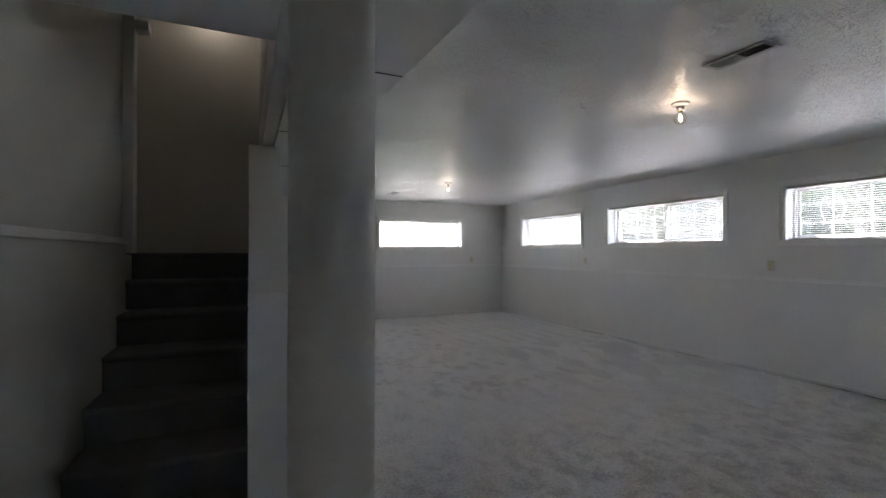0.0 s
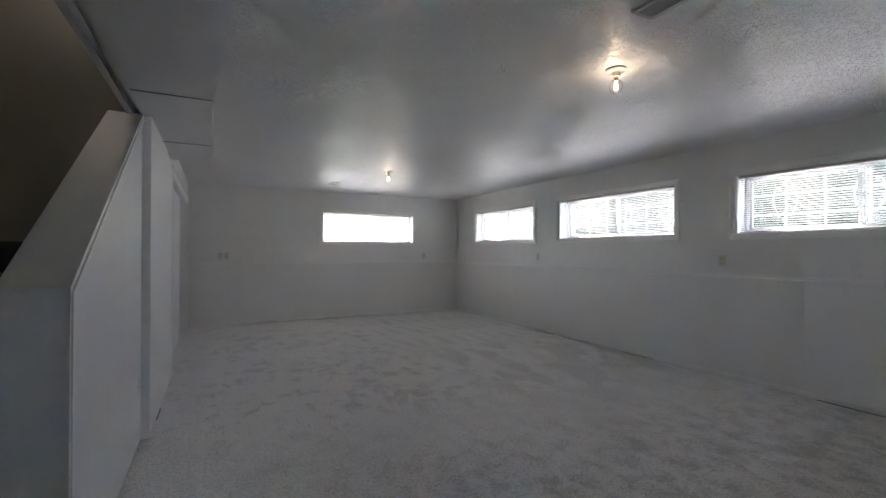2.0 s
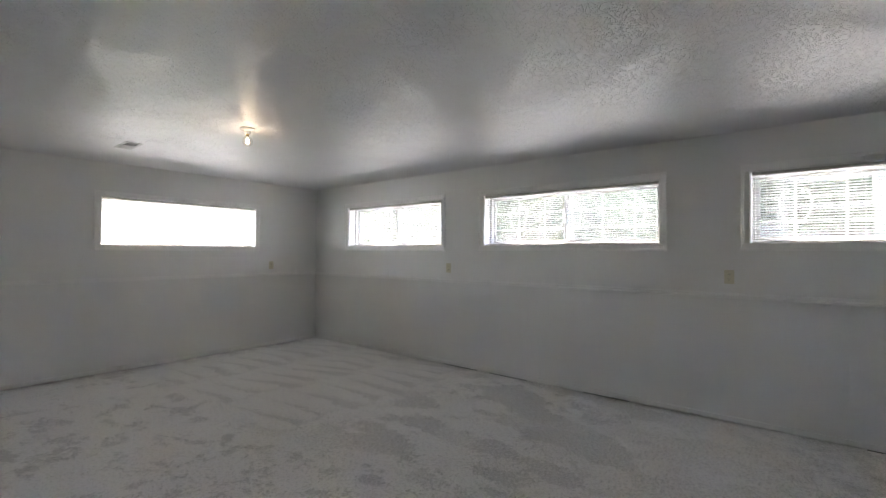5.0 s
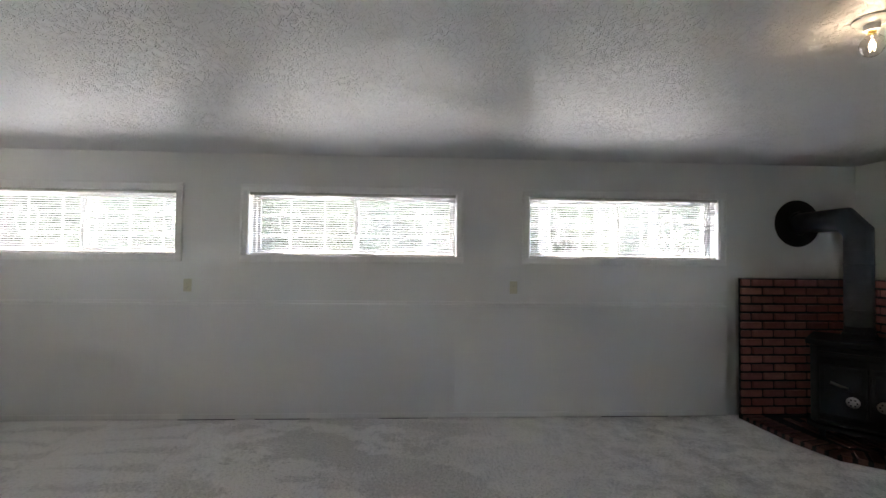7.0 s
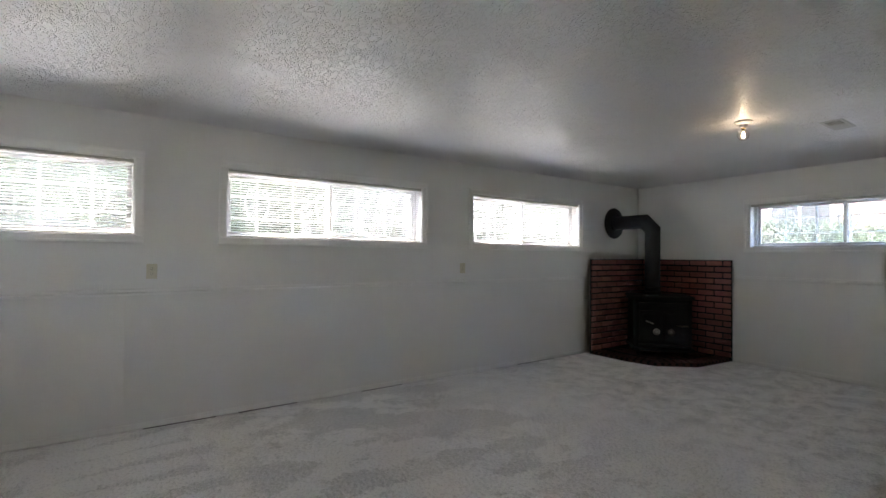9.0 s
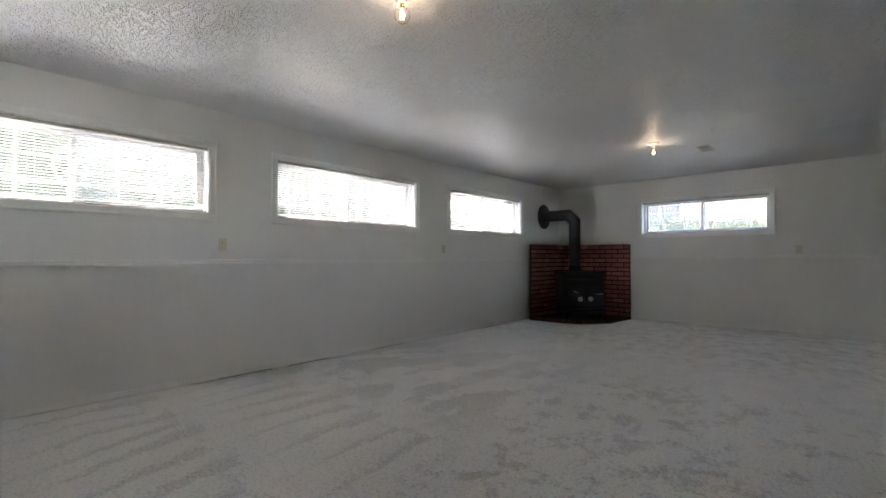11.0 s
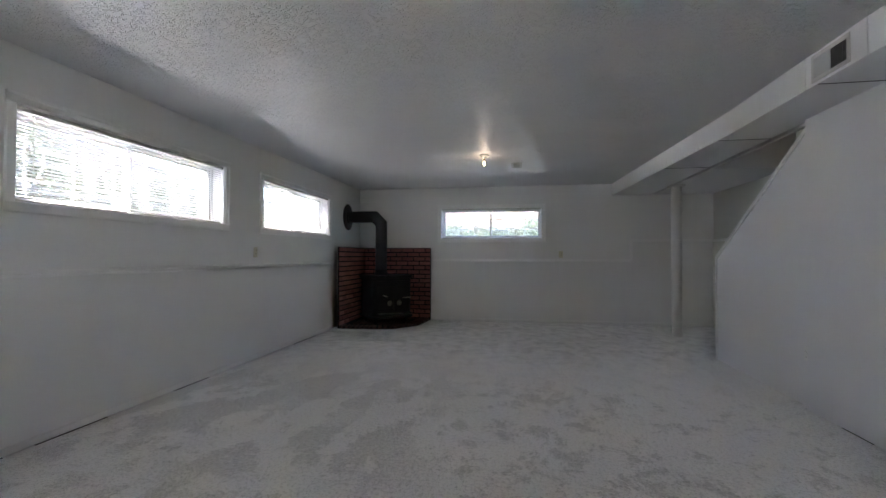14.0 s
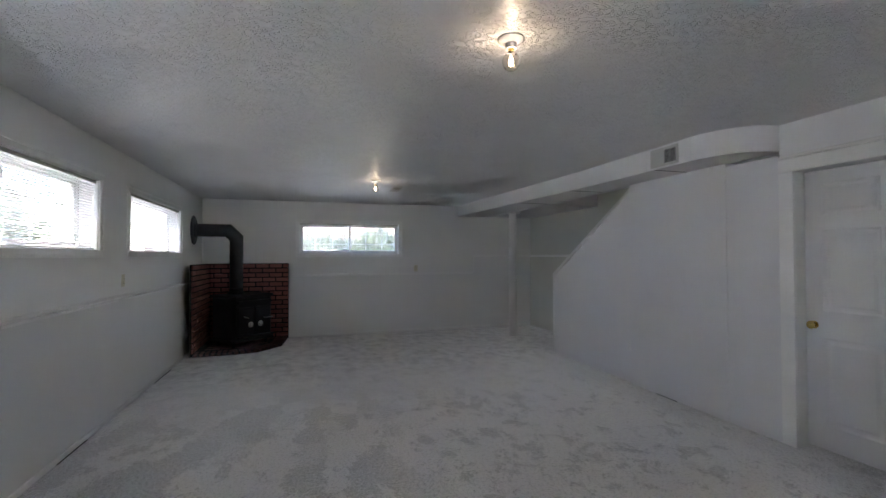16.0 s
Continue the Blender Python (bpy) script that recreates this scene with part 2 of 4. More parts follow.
    bsdf.inputs["Sheen Weight"].default_value = 0.9
    bsdf.inputs["Sheen Roughness"].default_value = 0.4
    bump_node(tree, grain, 0.7, 0.007, bsdf)
    return m


def glass(name, tint=(1, 1, 1), rough=0.0):
    m, tree, bsdf = node_material(name)
    bsdf.inputs["Base Color"].default_value = (*tint, 1)
    bsdf.inputs["Transmission Weight"].default_value = 1.0
    bsdf.inputs["Roughness"].default_value = rough
    bsdf.inputs["IOR"].default_value = 1.45
    return m


def hazed(name, clear, haze, share):
    """A see-through sheet, glass or mesh, with patchy haze mixed into it."""
    m, tree, bsdf = node_material(name)
    out = tree.nodes["Material Output"]
    if clear is None:
        through_it = tree.nodes.new("ShaderNodeBsdfTransparent")
    else:
        through_it = bsdf
        bsdf.inputs["Base Color"].default_value = (*clear, 1)
        bsdf.inputs["Transmission Weight"].default_value = 1.0
        bsdf.inputs["Roughness"].default_value = 0.0
        bsdf.inputs["IOR"].default_value = 1.45
    film = tree.nodes.new("ShaderNodeBsdfTranslucent")
    film.inputs["Color"].default_value = (*haze, 1)
    haze_noise = noise_node(tree, coords_of(tree), 6.0, 5.0, 0.65)
    mix = tree.nodes.new("ShaderNodeMixShader")
    tree.links.new(math_node(tree, "MULTIPLY", math_node(tree, "ADD", haze_noise, 0.5), share), mix.inputs[0])
    tree.links.new(through_it.outputs[0], mix.inputs[1])
    tree.links.new(film.outputs[0], mix.inputs[2])
    tree.links.new(mix.outputs[0], out.inputs[0])
    return m


def glow(name, colour, strength):
    m, tree, bsdf = node_material(name)
    bsdf.inputs["Base Color"].default_value = (*colour, 1)
    bsdf.inputs["Emission Color"].default_value = (*colour, 1)
    bsdf.inputs["Emission Strength"].default_value = strength
    return m


WALL = plain("matt_wall_paint", (0.845, 0.845, 0.83), 0.55, 0, 0.035, 90.0, 0.12, 0.8, 0.4)
# beige wall paint, darkened to put the stairwell's shade into the colour
SHADED_STAIR_PAINT = plain("beige_shaded_stairwell_paint", (0.70, 0.70, 0.65), 0.55, 0, 0.05, 90.0, 0.12, 0.8, 0.4)
# white post enamel, greyed so that the colour carries the post's shading
SHADED_POST_PAINT = plain("shaded_white_post_enamel", (0.74, 0.74, 0.73), 0.45, 0, 0.05, 60.0, 0.1, 2.0, 0.45)
PANEL = plain("satin_panel_paint", (0.85, 0.85, 0.862), 0.45, 0, 0.03, 70.0, 0.08, 1.2, 0.45)
TRIM = plain("white_gloss_trim", (0.89, 0.89, 0.875), 0.4, 0, 0.03, 40.0, 0.05, 2.0, 0.5)
CEILING = ceiling_paint()
CARPET = carpet()
STAIR_CARPET = plain("dark_stair_carpet", (0.17, 0.18, 0.195), 0.95, 0, 0.25, 180.0, 0.8, 4.0, 0.1)
VINYL = plain("white_vinyl", (0.84, 0.83, 0.82), 0.35, 0, 0.02, 30.0, 0.02, 2.0)
SLAT = plain("blind_slat_vinyl", (0.62, 0.62, 0.61), 0.4, 0, 0.02, 30.0, 0.0, 2.0)
slat_tree = SLAT.node_tree
lucent = slat_tree.nodes.new("ShaderNodeBsdfTranslucent")       # thin vinyl lets some daylight through
lucent.inputs["Color"].default_value = (0.82, 0.82, 0.79, 1)
slat_mix = slat_tree.nodes.new("ShaderNodeMixShader")
slat_mix.inputs[0].default_value = 0.14
slat_tree.links.new(slat_tree.nodes["Principled BSDF"].outputs[0], slat_mix.inputs[1])
slat_tree.links.new(lucent.outputs[0], slat_mix.inputs[2])
slat_tree.links.new(slat_mix.outputs[0], slat_tree.nodes["Material Output"].inputs[0])
RAIL_GREY = plain("blind_rail_enamel", (0.55, 0.54, 0.50), 0.4, 0, 0.03, 30.0, 0.02, 2.0)
IRON_WHITE = plain("white_painted_iron", (0.80, 0.80, 0.78), 0.45, 0, 0.05, 50.0, 0.1, 4.0)
# grey tint and painted-in haze mute the glare of the garden
GLASS = hazed("hazy_tinted_window_glass", (0.64, 0.645, 0.64), (0.80, 0.80, 0.79), 0.009)
SCREEN = hazed("insect_screen_mesh", None, (0.45, 0.45, 0.45), 0.04)
BRICK = plain("red_brick", (0.31, 0.122, 0.10), 0.8, 0, 0.22, 110.0, 0.5, 14.0, 0.3, None, 0.22)
HEARTH_BRICK = plain("dark_hearth_brick", (0.105, 0.052, 0.046), 0.8, 0, 0.35, 110.0, 0.5, 14.0, 0.3, None, 0.3)
MORTAR = plain("black_mortar", (0.03, 0.028, 0.028), 0.95, 0, 0.3, 160.0, 0.6, 12.0, 0.2)
STOVE_BLACK = plain("stove_black_paint", (0.024, 0.029, 0.034), 0.68, 0.0, 0.3, 120.0, 0.2, 5.2, 0.2)
PIPE_BLACK = plain("stove_pipe_black", (0.026, 0.031, 0.036), 0.5, 0.0, 0.25, 90.0, 0.15, 4.0, 0.4)
NICKEL = plain("nickel", (0.40, 0.40, 0.39), 0.42, 1.0, 0.05, 80.0, 0.05, 6.0)
BRASS = plain("brass", (0.62, 0.44, 0.14), 0.25, 1.0, 0.08, 60.0, 0.03, 6.0)
IVORY = plain("ivory_plastic", (0.70, 0.67, 0.53), 0.4, 0, 0.03, 40.0, 0.02, 6.0)
# near-black fill painted as the shade in gaps, ducts, slots and holes
DARK = plain("dark_shade_fill", (0.02, 0.02, 0.022), 0.8, 0, 0.2, 40.0, 0.1, 5.0)
PORCELAIN = plain("white_porcelain", (0.60, 0.61, 0.62), 0.25, 0, 0.03, 40.0, 0.02, 6.0)
BULB_GLASS = glass("bulb_glass", (1.0, 0.98, 0.95))
FILAMENT = glow("filament", (1.0, 0.74, 0.45), 1.9)
LAMP_GLOW = glow("frosted_lamp_glow", (1.0, 0.86, 0.74), 0.12)
VENT_PAINT = plain("vent_enamel", (0.62, 0.62, 0.60), 0.4, 0, 0.04, 50.0, 0.03, 5.0)
GRASS = plain("lawn", (0.075, 0.12, 0.03), 0.9, 0, 0.35, 30.0, 0.8, 0.6, 0.2)
LEAF = plain("hedge_leaf", (0.10, 0.12, 0.088), 0.9, 0, 0.25, 9.0, 0.1, 0.8, 0.05)
leaf_tree = LEAF.node_tree
leaf_glow = leaf_tree.nodes.new("ShaderNodeBsdfTranslucent")       # thin leaves pass daylight
leaf_glow.inputs["Color"].default_value = (0.10, 0.125, 0.062, 1)
leaf_mix = leaf_tree.nodes.new("ShaderNodeMixShader")
leaf_mix.inputs[0].default_value = 0.4
leaf_tree.links.new(leaf_tree.nodes["Principled BSDF"].outputs[0], leaf_mix.inputs[1])
leaf_tree.links.new(leaf_glow.outputs[0], leaf_mix.inputs[2])
leaf_tree.links.new(leaf_mix.outputs[0], leaf_tree.nodes["Material Output"].inputs[0])
BARK = plain("grey_bark", (0.16, 0.13, 0.11), 0.9, 0, 0.3, 40.0, 0.8, 5.2, 0.2)
HOUSE_BRICK = plain("pale_pink_brick", (0.20, 0.15, 0.138), 0.85, 0, 0.2, 14.0, 0.4, 1.5, 0.2)
ROOFING = plain("pinkish_shingle", (0.19, 0.152, 0.145), 0.9, 0, 0.25, 12.0, 0.5, 2.0, 0.2)
FENCE_WOOD = plain("weathered_fence", (0.17, 0.165, 0.15), 0.85, 0, 0.2, 25.0, 0.5, 2.0, 0.2, (6, 6, 1))
CONCRETE = plain("pale_concrete", (0.36, 0.35, 0.34), 0.85, 0, 0.15, 40.0, 0.3, 1.0, 0.3)

# ---- large structure ----
WINDOWS = [  # wall, start, end, sill and head of the opening inside the casing
    ("long", 6.43, 8.25, 1.465, 2.05), ("long", 3.895, 5.80, 1.465, 2.05), ("long", 1.375, 3.22, 1.465, 2.05),
    ("far", 2.28, 4.115, 1.445, 2.005), ("near", 1.82, 3.61, 1.462, 2.012)]

bm = bmesh.new()
prism(bm, [(LEFT_X - 0.3, -0.3), (ROOM_X + 0.3, -0.3), (ROOM_X + 0.3, ROOM_Y + 0.3), (LEFT_X - 0.3, ROOM_Y + 0.3)], -0.12, 0.0)
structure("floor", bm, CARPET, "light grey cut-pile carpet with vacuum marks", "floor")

bm = bmesh.new()
prism(bm, [(-0.055, 0.0), (ROOM_X, 0.0), (ROOM_X, ROOM_Y), (-0.055, ROOM_Y)], CEIL, CEIL + 0.14)
structure("ceiling", bm, CEILING, "glossy off-white ceiling with skip-trowel texture", "ceiling")

bm = bmesh.new()
holed_wall(bm, "y", -WALL_T, ROOM_Y + WALL_T, -0.1, 2.6, ROOM_X, ROOM_X + WALL_T, [(a, b, c, d) for w, a, b, c, d in WINDOWS if w == "long"])
structure("wall_east", bm, WALL, "off-white painted basement wall with three windows", "wall")
bm = bmesh.new()
holed_wall(bm, "x", LEFT_X - 0.12, ROOM_X, -0.1, 2.6, ROOM_Y, ROOM_Y + WALL_T, [(a, b, c, d) for w, a, b, c, d in WINDOWS if w == "far"])
structure("wall_north", bm, WALL, "off-white painted wall with one blind-covered window", "wall")
bm = bmesh.new()
holed_wall(bm, "x", LEFT_X - 0.12, ROOM_X, -0.1, 2.6, 0.0, -WALL_T, [(a, b, c, d) for w, a, b, c, d in WINDOWS if w == "near"])
structure("wall_south", bm, WALL, "off-white painted wall with one window", "wall")
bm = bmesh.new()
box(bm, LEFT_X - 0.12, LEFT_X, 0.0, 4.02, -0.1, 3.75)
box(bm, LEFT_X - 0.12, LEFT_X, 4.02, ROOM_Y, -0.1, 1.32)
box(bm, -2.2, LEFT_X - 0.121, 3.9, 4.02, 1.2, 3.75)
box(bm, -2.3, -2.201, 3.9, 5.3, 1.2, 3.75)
structure("wall_stair", bm, SHADED_STAIR_PAINT, "plain beige wall beside the stairs, painted darker for the shade", "wall")

# furred lower walls with a small cap moulding
def lower_wall(name, x0, x1, y0, y1, top, cap_dir, label, paint=WALL):
    ax, sx = cap_dir
    ob = tagged(new(name), label, "wall", "", "structure")
    a0, a1 = (y0, y1) if ax == "x" else (x0, x1)
    n = max(1, round((a1 - a0) / 1.22))
    for k in range(n):                                # sheets with hairline joints
        p0, p1 = a0 + (a1 - a0) * k / n, a0 + (a1 - a0) * (k + 1) / n - (0.0004 if k < n - 1 else 0.0)
        bm = bmesh.new()
        box(bm, *((x0, x1, p0, p1) if ax == "x" else (p0, p1, y0, y1)), 0.0, top - 0.0045)
        part("wall_sheet", bm, paint, ob)
    bm = bmesh.new()
    c = [x0, x1, y0, y1]
    i = {("x", -1): 0, ("x", 1): 1, ("y", -1): 2, ("y", 1): 3}[(ax, sx)]
    c[i] += 0.020 * sx
    box(bm, *c, top - 0.004, top + 0.016, 0.004, 2)
    part("cap_moulding", bm, TRIM, ob, "thin white moulding along the ledge")
    bm = bmesh.new()
    c = [x0, x1, y0, y1]
    c[i] = c[i ^ 1] + 0.012 * sx
    box(bm, *c, top + 0.0165, top + 0.040, 0.004, 2)
    part("back_bead", bm, TRIM, ob)
    return ob


lower_wall("wall_lower_east", ROOM_X - FUR, ROOM_X - 0.001, 1.34, ROOM_Y - 0.001, LEDGE - 0.012, ("x", -1), "painted lower wall with a narrow ledge")
lower_wall("wall_lower_north", DOOR_X + 0.07, ROOM_X - FUR - 0.012, ROOM_Y - FUR, ROOM_Y - 0.001, LEDGE, ("y", -1), "painted lower wall with a narrow ledge")
lower_wall("wall_lower_south", 0.365, 3.79, 0.001, FUR, LEDGE + 0.035, ("y", 1), "painted lower wall with a narrow ledge")
lower_wall("wall_lower_south_tall", LEFT_X + FUR, 0.364, 0.001, FUR, 1.40, ("y", 1), "painted lower wall stepping up to a higher ledge")
lower_wall("wall_lower_stair", LEFT_X + 0.001, LEFT_X + FUR, 0.001, 3.9, 1.395, ("x", 1), "painted lower wall with a high ledge beside the stairs", SHADED_STAIR_PAINT)
bm = bmesh.new()
box(bm, 0.33, 0.378, FUR + 0.001, FUR + 0.014, LEDGE + 0.045, 1.407, 0.003)
structure("trim_step", bm, TRIM, "short upright white trim at the ledge step", "trim")

# baseboards
def baseboard(name, x0, x1, y0, y1):
    bm = bmesh.new()
    box(bm, x0, x1, y0, y1, 0.009, 0.052, 0.004)
    structure(name, bm, TRIM, "low painted baseboard above the carpet", "baseboard")


baseboard("baseboard_east", ROOM_X - FUR - 0.012, ROOM_X - FUR - 0.001, 1.34, ROOM_Y - FUR - 0.014)
baseboard("baseboard_north", DOOR_X + 0.08, ROOM_X - FUR - 0.002, ROOM_Y - FUR - 0.012, ROOM_Y - FUR - 0.001)
baseboard("baseboard_south", LEFT_X + FUR + 0.014, 3.78, FUR + 0.001, FUR + 0.012)

# uneven dark strips painted as the shade in the gap below the boards
gap_rng = random.Random(12)


def gap_shade(name, x0, x1, y0, y1):
    bm = bmesh.new()
    y = y0
    while y < y1:
        length = gap_rng.uniform(0.12, 0.5)
        if gap_rng.random() < 0.28:
            box(bm, x0, x1, y, min(y + length, y1), 0.0005, gap_rng.uniform(0.0015, 0.0032))
        y += length
    structure(name, bm, DARK, "thin dark strips for the shade under the wall boards", "trim")


gap_shade("trim_shade_east", ROOM_X - FUR - 0.011, ROOM_X - FUR - 0.0005, 1.6, 6.4)
gap_shade("trim_shade_west", DOOR_X + 0.0005, DOOR_X + 0.007, 4.2, 5.79)

# closet wall: panels beside the stairs, casing, header, far piece
OPEN0, OPEN1, HEAD = 5.905, 8.72, 2.02
bm = bmesh.new()
box(bm, -0.06, DOOR_X, 4.18, 5.355, 0.0, SOFFIT_Z - 0.002, 0.002)
box(bm, -0.06, DOOR_X, 5.357, 5.80, 0.0, 2.16, 0.002)
panel_wall = structure("wall_west_panels", bm, PANEL, "smooth white wall panels beside the closet", "wall")
bm = bmesh.new()
box(bm, -0.065, DOOR_X - 0.012, OPEN0 + 0.001, OPEN1 + 0.0155, HEAD + 0.001, CEIL)
box(bm, -0.065, DOOR_X - 0.012, OPEN1 + 0.016, ROOM_Y, 0.0, CEIL)
box(bm, -0.065, DOOR_X - 0.012, 5.802, OPEN0, 2.13, CEIL)
structure("wall_west", bm, PANEL, "white wall above and beyond the closet doors", "wall")
bm = bmesh.new()
box(bm, -0.75, -0.65, 5.75, ROOM_Y, 0.0, CEIL)
box(bm, -0.65, -0.10, 5.70, 5.80, 0.0, CEIL)
box(bm, -0.65, -0.06, 5.70, ROOM_Y, CEIL, CEIL + 0.1)
# unseen filler blocks that stop stairwell light leaking through the panel gap
box(bm, -0.20, -0.061, 5.301, 5.699, 0.0, 2.6)
box(bm, -0.20, -0.101, 5.801, 5.83, 0.0, 2.389)
structure("wall_closet", bm, PANEL, "plain walls inside the closet, with unseen light blockers", "wall")
bm = bmesh.new()
for y0, y1, z0, z1 in ((5.802, OPEN0, 0.0, HEAD), (OPEN1, OPEN1 + 0.09, 0.0, HEAD), (5.802, OPEN1 + 0.09, HEAD + 0.001, HEAD + 0.10)):
    box(bm, DOOR_X - 0.011, DOOR_X + 0.006, y0, y1, z0, z1, 0.003)
box(bm, DOOR_X - 0.011, DOOR_X + 0.016, 5.802, OPEN1 + 0.09, HEAD + 0.101, HEAD + 0.125, 0.004)
box(bm, -0.065, DOOR_X - 0.013, OPEN0 - 0.015, OPEN0, 0.0, HEAD)
box(bm, -0.065, DOOR_X - 0.013, OPEN1, OPEN1 + 0.015, 0.0, HEAD)
structure("trim_closet", bm, TRIM, "white door casing round the closet opening", "trim")

# sloping stair wall
KNEE_Y, KNEE_Z, TOP_Y = 2.50, 1.135, 4.175
bm = bmesh.new()
prism_x(bm, [(KNEE_Y, 0.0), (4.178, 0.0), (4.178, 2.18), (TOP_Y, 2.18), (KNEE_Y, KNEE_Z)], -0.148, 0.032)
stair_wall = structure("wall_stringer", bm, PANEL, "white half wall with a sloping top beside the stairs", "wall")
bm = bmesh.new()
s = (2.18 - KNEE_Z) / (TOP_Y - KNEE_Y)
prism_x(bm, [(KNEE_Y - 0.012, 0.0), (KNEE_Y - 0.0005, 0.0), (KNEE_Y - 0.0005, KNEE_Z - 0.001), (KNEE_Y - 0.012, KNEE_Z + 0.002)], -0.155, 0.04)
prism_x(bm, [(KNEE_Y - 0.012, KNEE_Z + 0.0025), (KNEE_Y, KNEE_Z + 0.001), (TOP_Y, 2.181), (TOP_Y, 2.198), (KNEE_Y - 0.012, KNEE_Z + 0.018)], -0.155, 0.04)
part("cap", bm, TRIM, stair_wall, "white board capping the sloping wall")

bm = bmesh.new()
prism_x(bm, [(KNEE_Y, 0.0), (KNEE_Y + 0.024, 0.0), (KNEE_Y + 0.024, KNEE_Z - 0.032 + 0.024 * s), (KNEE_Y, KNEE_Z - 0.032)], 0.0325, 0.046)
prism_x(bm, [(KNEE_Y, KNEE_Z - 0.031), (TOP_Y, 2.149), (TOP_Y, 2.178), (KNEE_Y, KNEE_Z - 0.002)], 0.0325, 0.046)
part("edge_trim", bm, TRIM, stair_wall, "narrow white trim along the sloping edge")

# soffit with a rounded end
def soffit_outline(left):
    pts = [(left, 0.0), (0.655, 0.0), (0.455, 3.8), (0.455, 5.36)]
    for k in range(1, 13):
        a = math.pi / 2 * k / 12
        pts.append((0.082 + 0.373 * math.cos(a), 5.36 + 0.44 * math.sin(a)))
    pts.append((left, 5.80))
    return pts


bm = bmesh.new()
prism(bm, soffit_outline(0.036), SOFFIT_Z, CEIL - 0.001)
box(bm, -0.055, -0.018, 0.0, 5.8, SOFFIT_Z, CEIL - 0.001)
box(bm, -0.0179, 0.0359, 0.0, 5.8, SOFFIT_Z + 0.05, CEIL - 0.001)
soffit = structure("soffit", bm, PANEL, "white boxed duct soffit with a rounded end", "soffit", True)
for y in (2.35, 3.62, 4.95):
    bm = bmesh.new()
    box(bm, 0.038, 0.65 - 0.0526 * min(y, 3.8), y, y + 0.006, SOFFIT_Z - 0.003, SOFFIT_Z - 0.0002)
    part("board_joint", bm, DARK, soffit)
for y in (4.83, 5.33):
    bm = bmesh.new()
    box(bm, 0.45, 0.459, y, y + 0.02, SOFFIT_Z + 0.003, CEIL - 0.005, 0.001)
    part("face_batten", bm, PANEL, soffit)

bm = bmesh.new()
prism(bm, [(LEFT_X, 0.0), (-0.056, 0.0), (-0.056, 2.22), (LEFT_X, 2.22)], SOFFIT_Z + 0.002, 2.75)
structure("ceiling_low", bm, PANEL, "low flat ceiling over the stair foot", "ceiling")
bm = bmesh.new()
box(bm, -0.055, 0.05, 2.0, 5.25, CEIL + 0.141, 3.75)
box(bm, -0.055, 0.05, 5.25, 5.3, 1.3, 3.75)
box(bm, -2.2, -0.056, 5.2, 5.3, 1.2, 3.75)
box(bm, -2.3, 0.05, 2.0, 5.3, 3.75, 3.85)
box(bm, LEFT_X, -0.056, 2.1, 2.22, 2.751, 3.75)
structure("wall_stairwell", bm, SHADED_STAIR_PAINT, "beige stairwell walls above the landing, painted darker for the shade", "wall")
bm = bmesh.new()
box(bm, LEFT_X + 0.001, LEFT_X + 0.068, 3.92, 4.02, 1.33, 3.74, 0.003)
box(bm, LEFT_X + 0.069, LEFT_X + 0.15, 3.92, 4.02, 2.87, 2.93, 0.003)
structure("trim_landing", bm, TRIM, "upright painted casing at the landing", "trim")

# stairs
bm = bmesh.new()
box(bm, -2.2, LEFT_X - 0.001, 4.021, 5.199, 1.25, 1.33)
structure("floor_landing", bm, STAIR_CARPET, "dark carpeted landing at the stair head", "floor")
stairs = thing("staircase", (0, 0, 0), "straight flight of stairs in very dark carpet", "stairs", kind="structure")
RISE, RUN = 0.19, 0.295
for k in range(7):
    y0 = 4.2 - RUN * (6 - k)
    bm = bmesh.new()
    z = RISE * (k + 1)
    box(bm, LEFT_X + FUR + 0.014 if k < 5 else LEFT_X + 0.002, -0.157, y0 - 0.022, y0 + (RUN + 0.02 if k < 6 else 1.0), z - 0.035, z, 0.012, 2)
    part("tread", bm, STAIR_CARPET, stairs, smooth=True)
    bm = bmesh.new()
    box(bm, LEFT_X + FUR + 0.015 if k < 5 else LEFT_X + 0.003, -0.158, y0, y0 + RUN, max(0.0, z - RISE), z - 0.0355)
    part("riser", bm, STAIR_CARPET, stairs)

# post
post = thing("support_post", (-0.036, 1.02, 0.0), "round white painted steel support post", "post")
bm = bmesh.new()
lathe(bm, [(0.074, 0.0), (0.074, 0.012), (0.067, 0.016), (0.067, SOFFIT_Z - 0.03)], 48)
part("shaft", bm, SHADED_POST_PAINT, post, smooth=True)
bm = bmesh.new()
box(bm, -0.095, 0.095, -0.095, 0.095, SOFFIT_Z - 0.0295, SOFFIT_Z - 0.0035, 0.004)
part("top_plate", bm, SHADED_POST_PAINT, post)

# ---- windows, blinds and grilles ----
def wall_pose(wall):
    """Local frame of a window: x along the wall, y towards the room, z up."""
    if wall == "long":
        return lambda u: pose(ROOM_X, u, 0, 0, 0, 90)
    if wall == "far":
        return lambda u: pose(u, ROOM_Y, 0, 0, 0, 180)
    return lambda u: pose(u, 0.0, 0, 0, 0, 0)


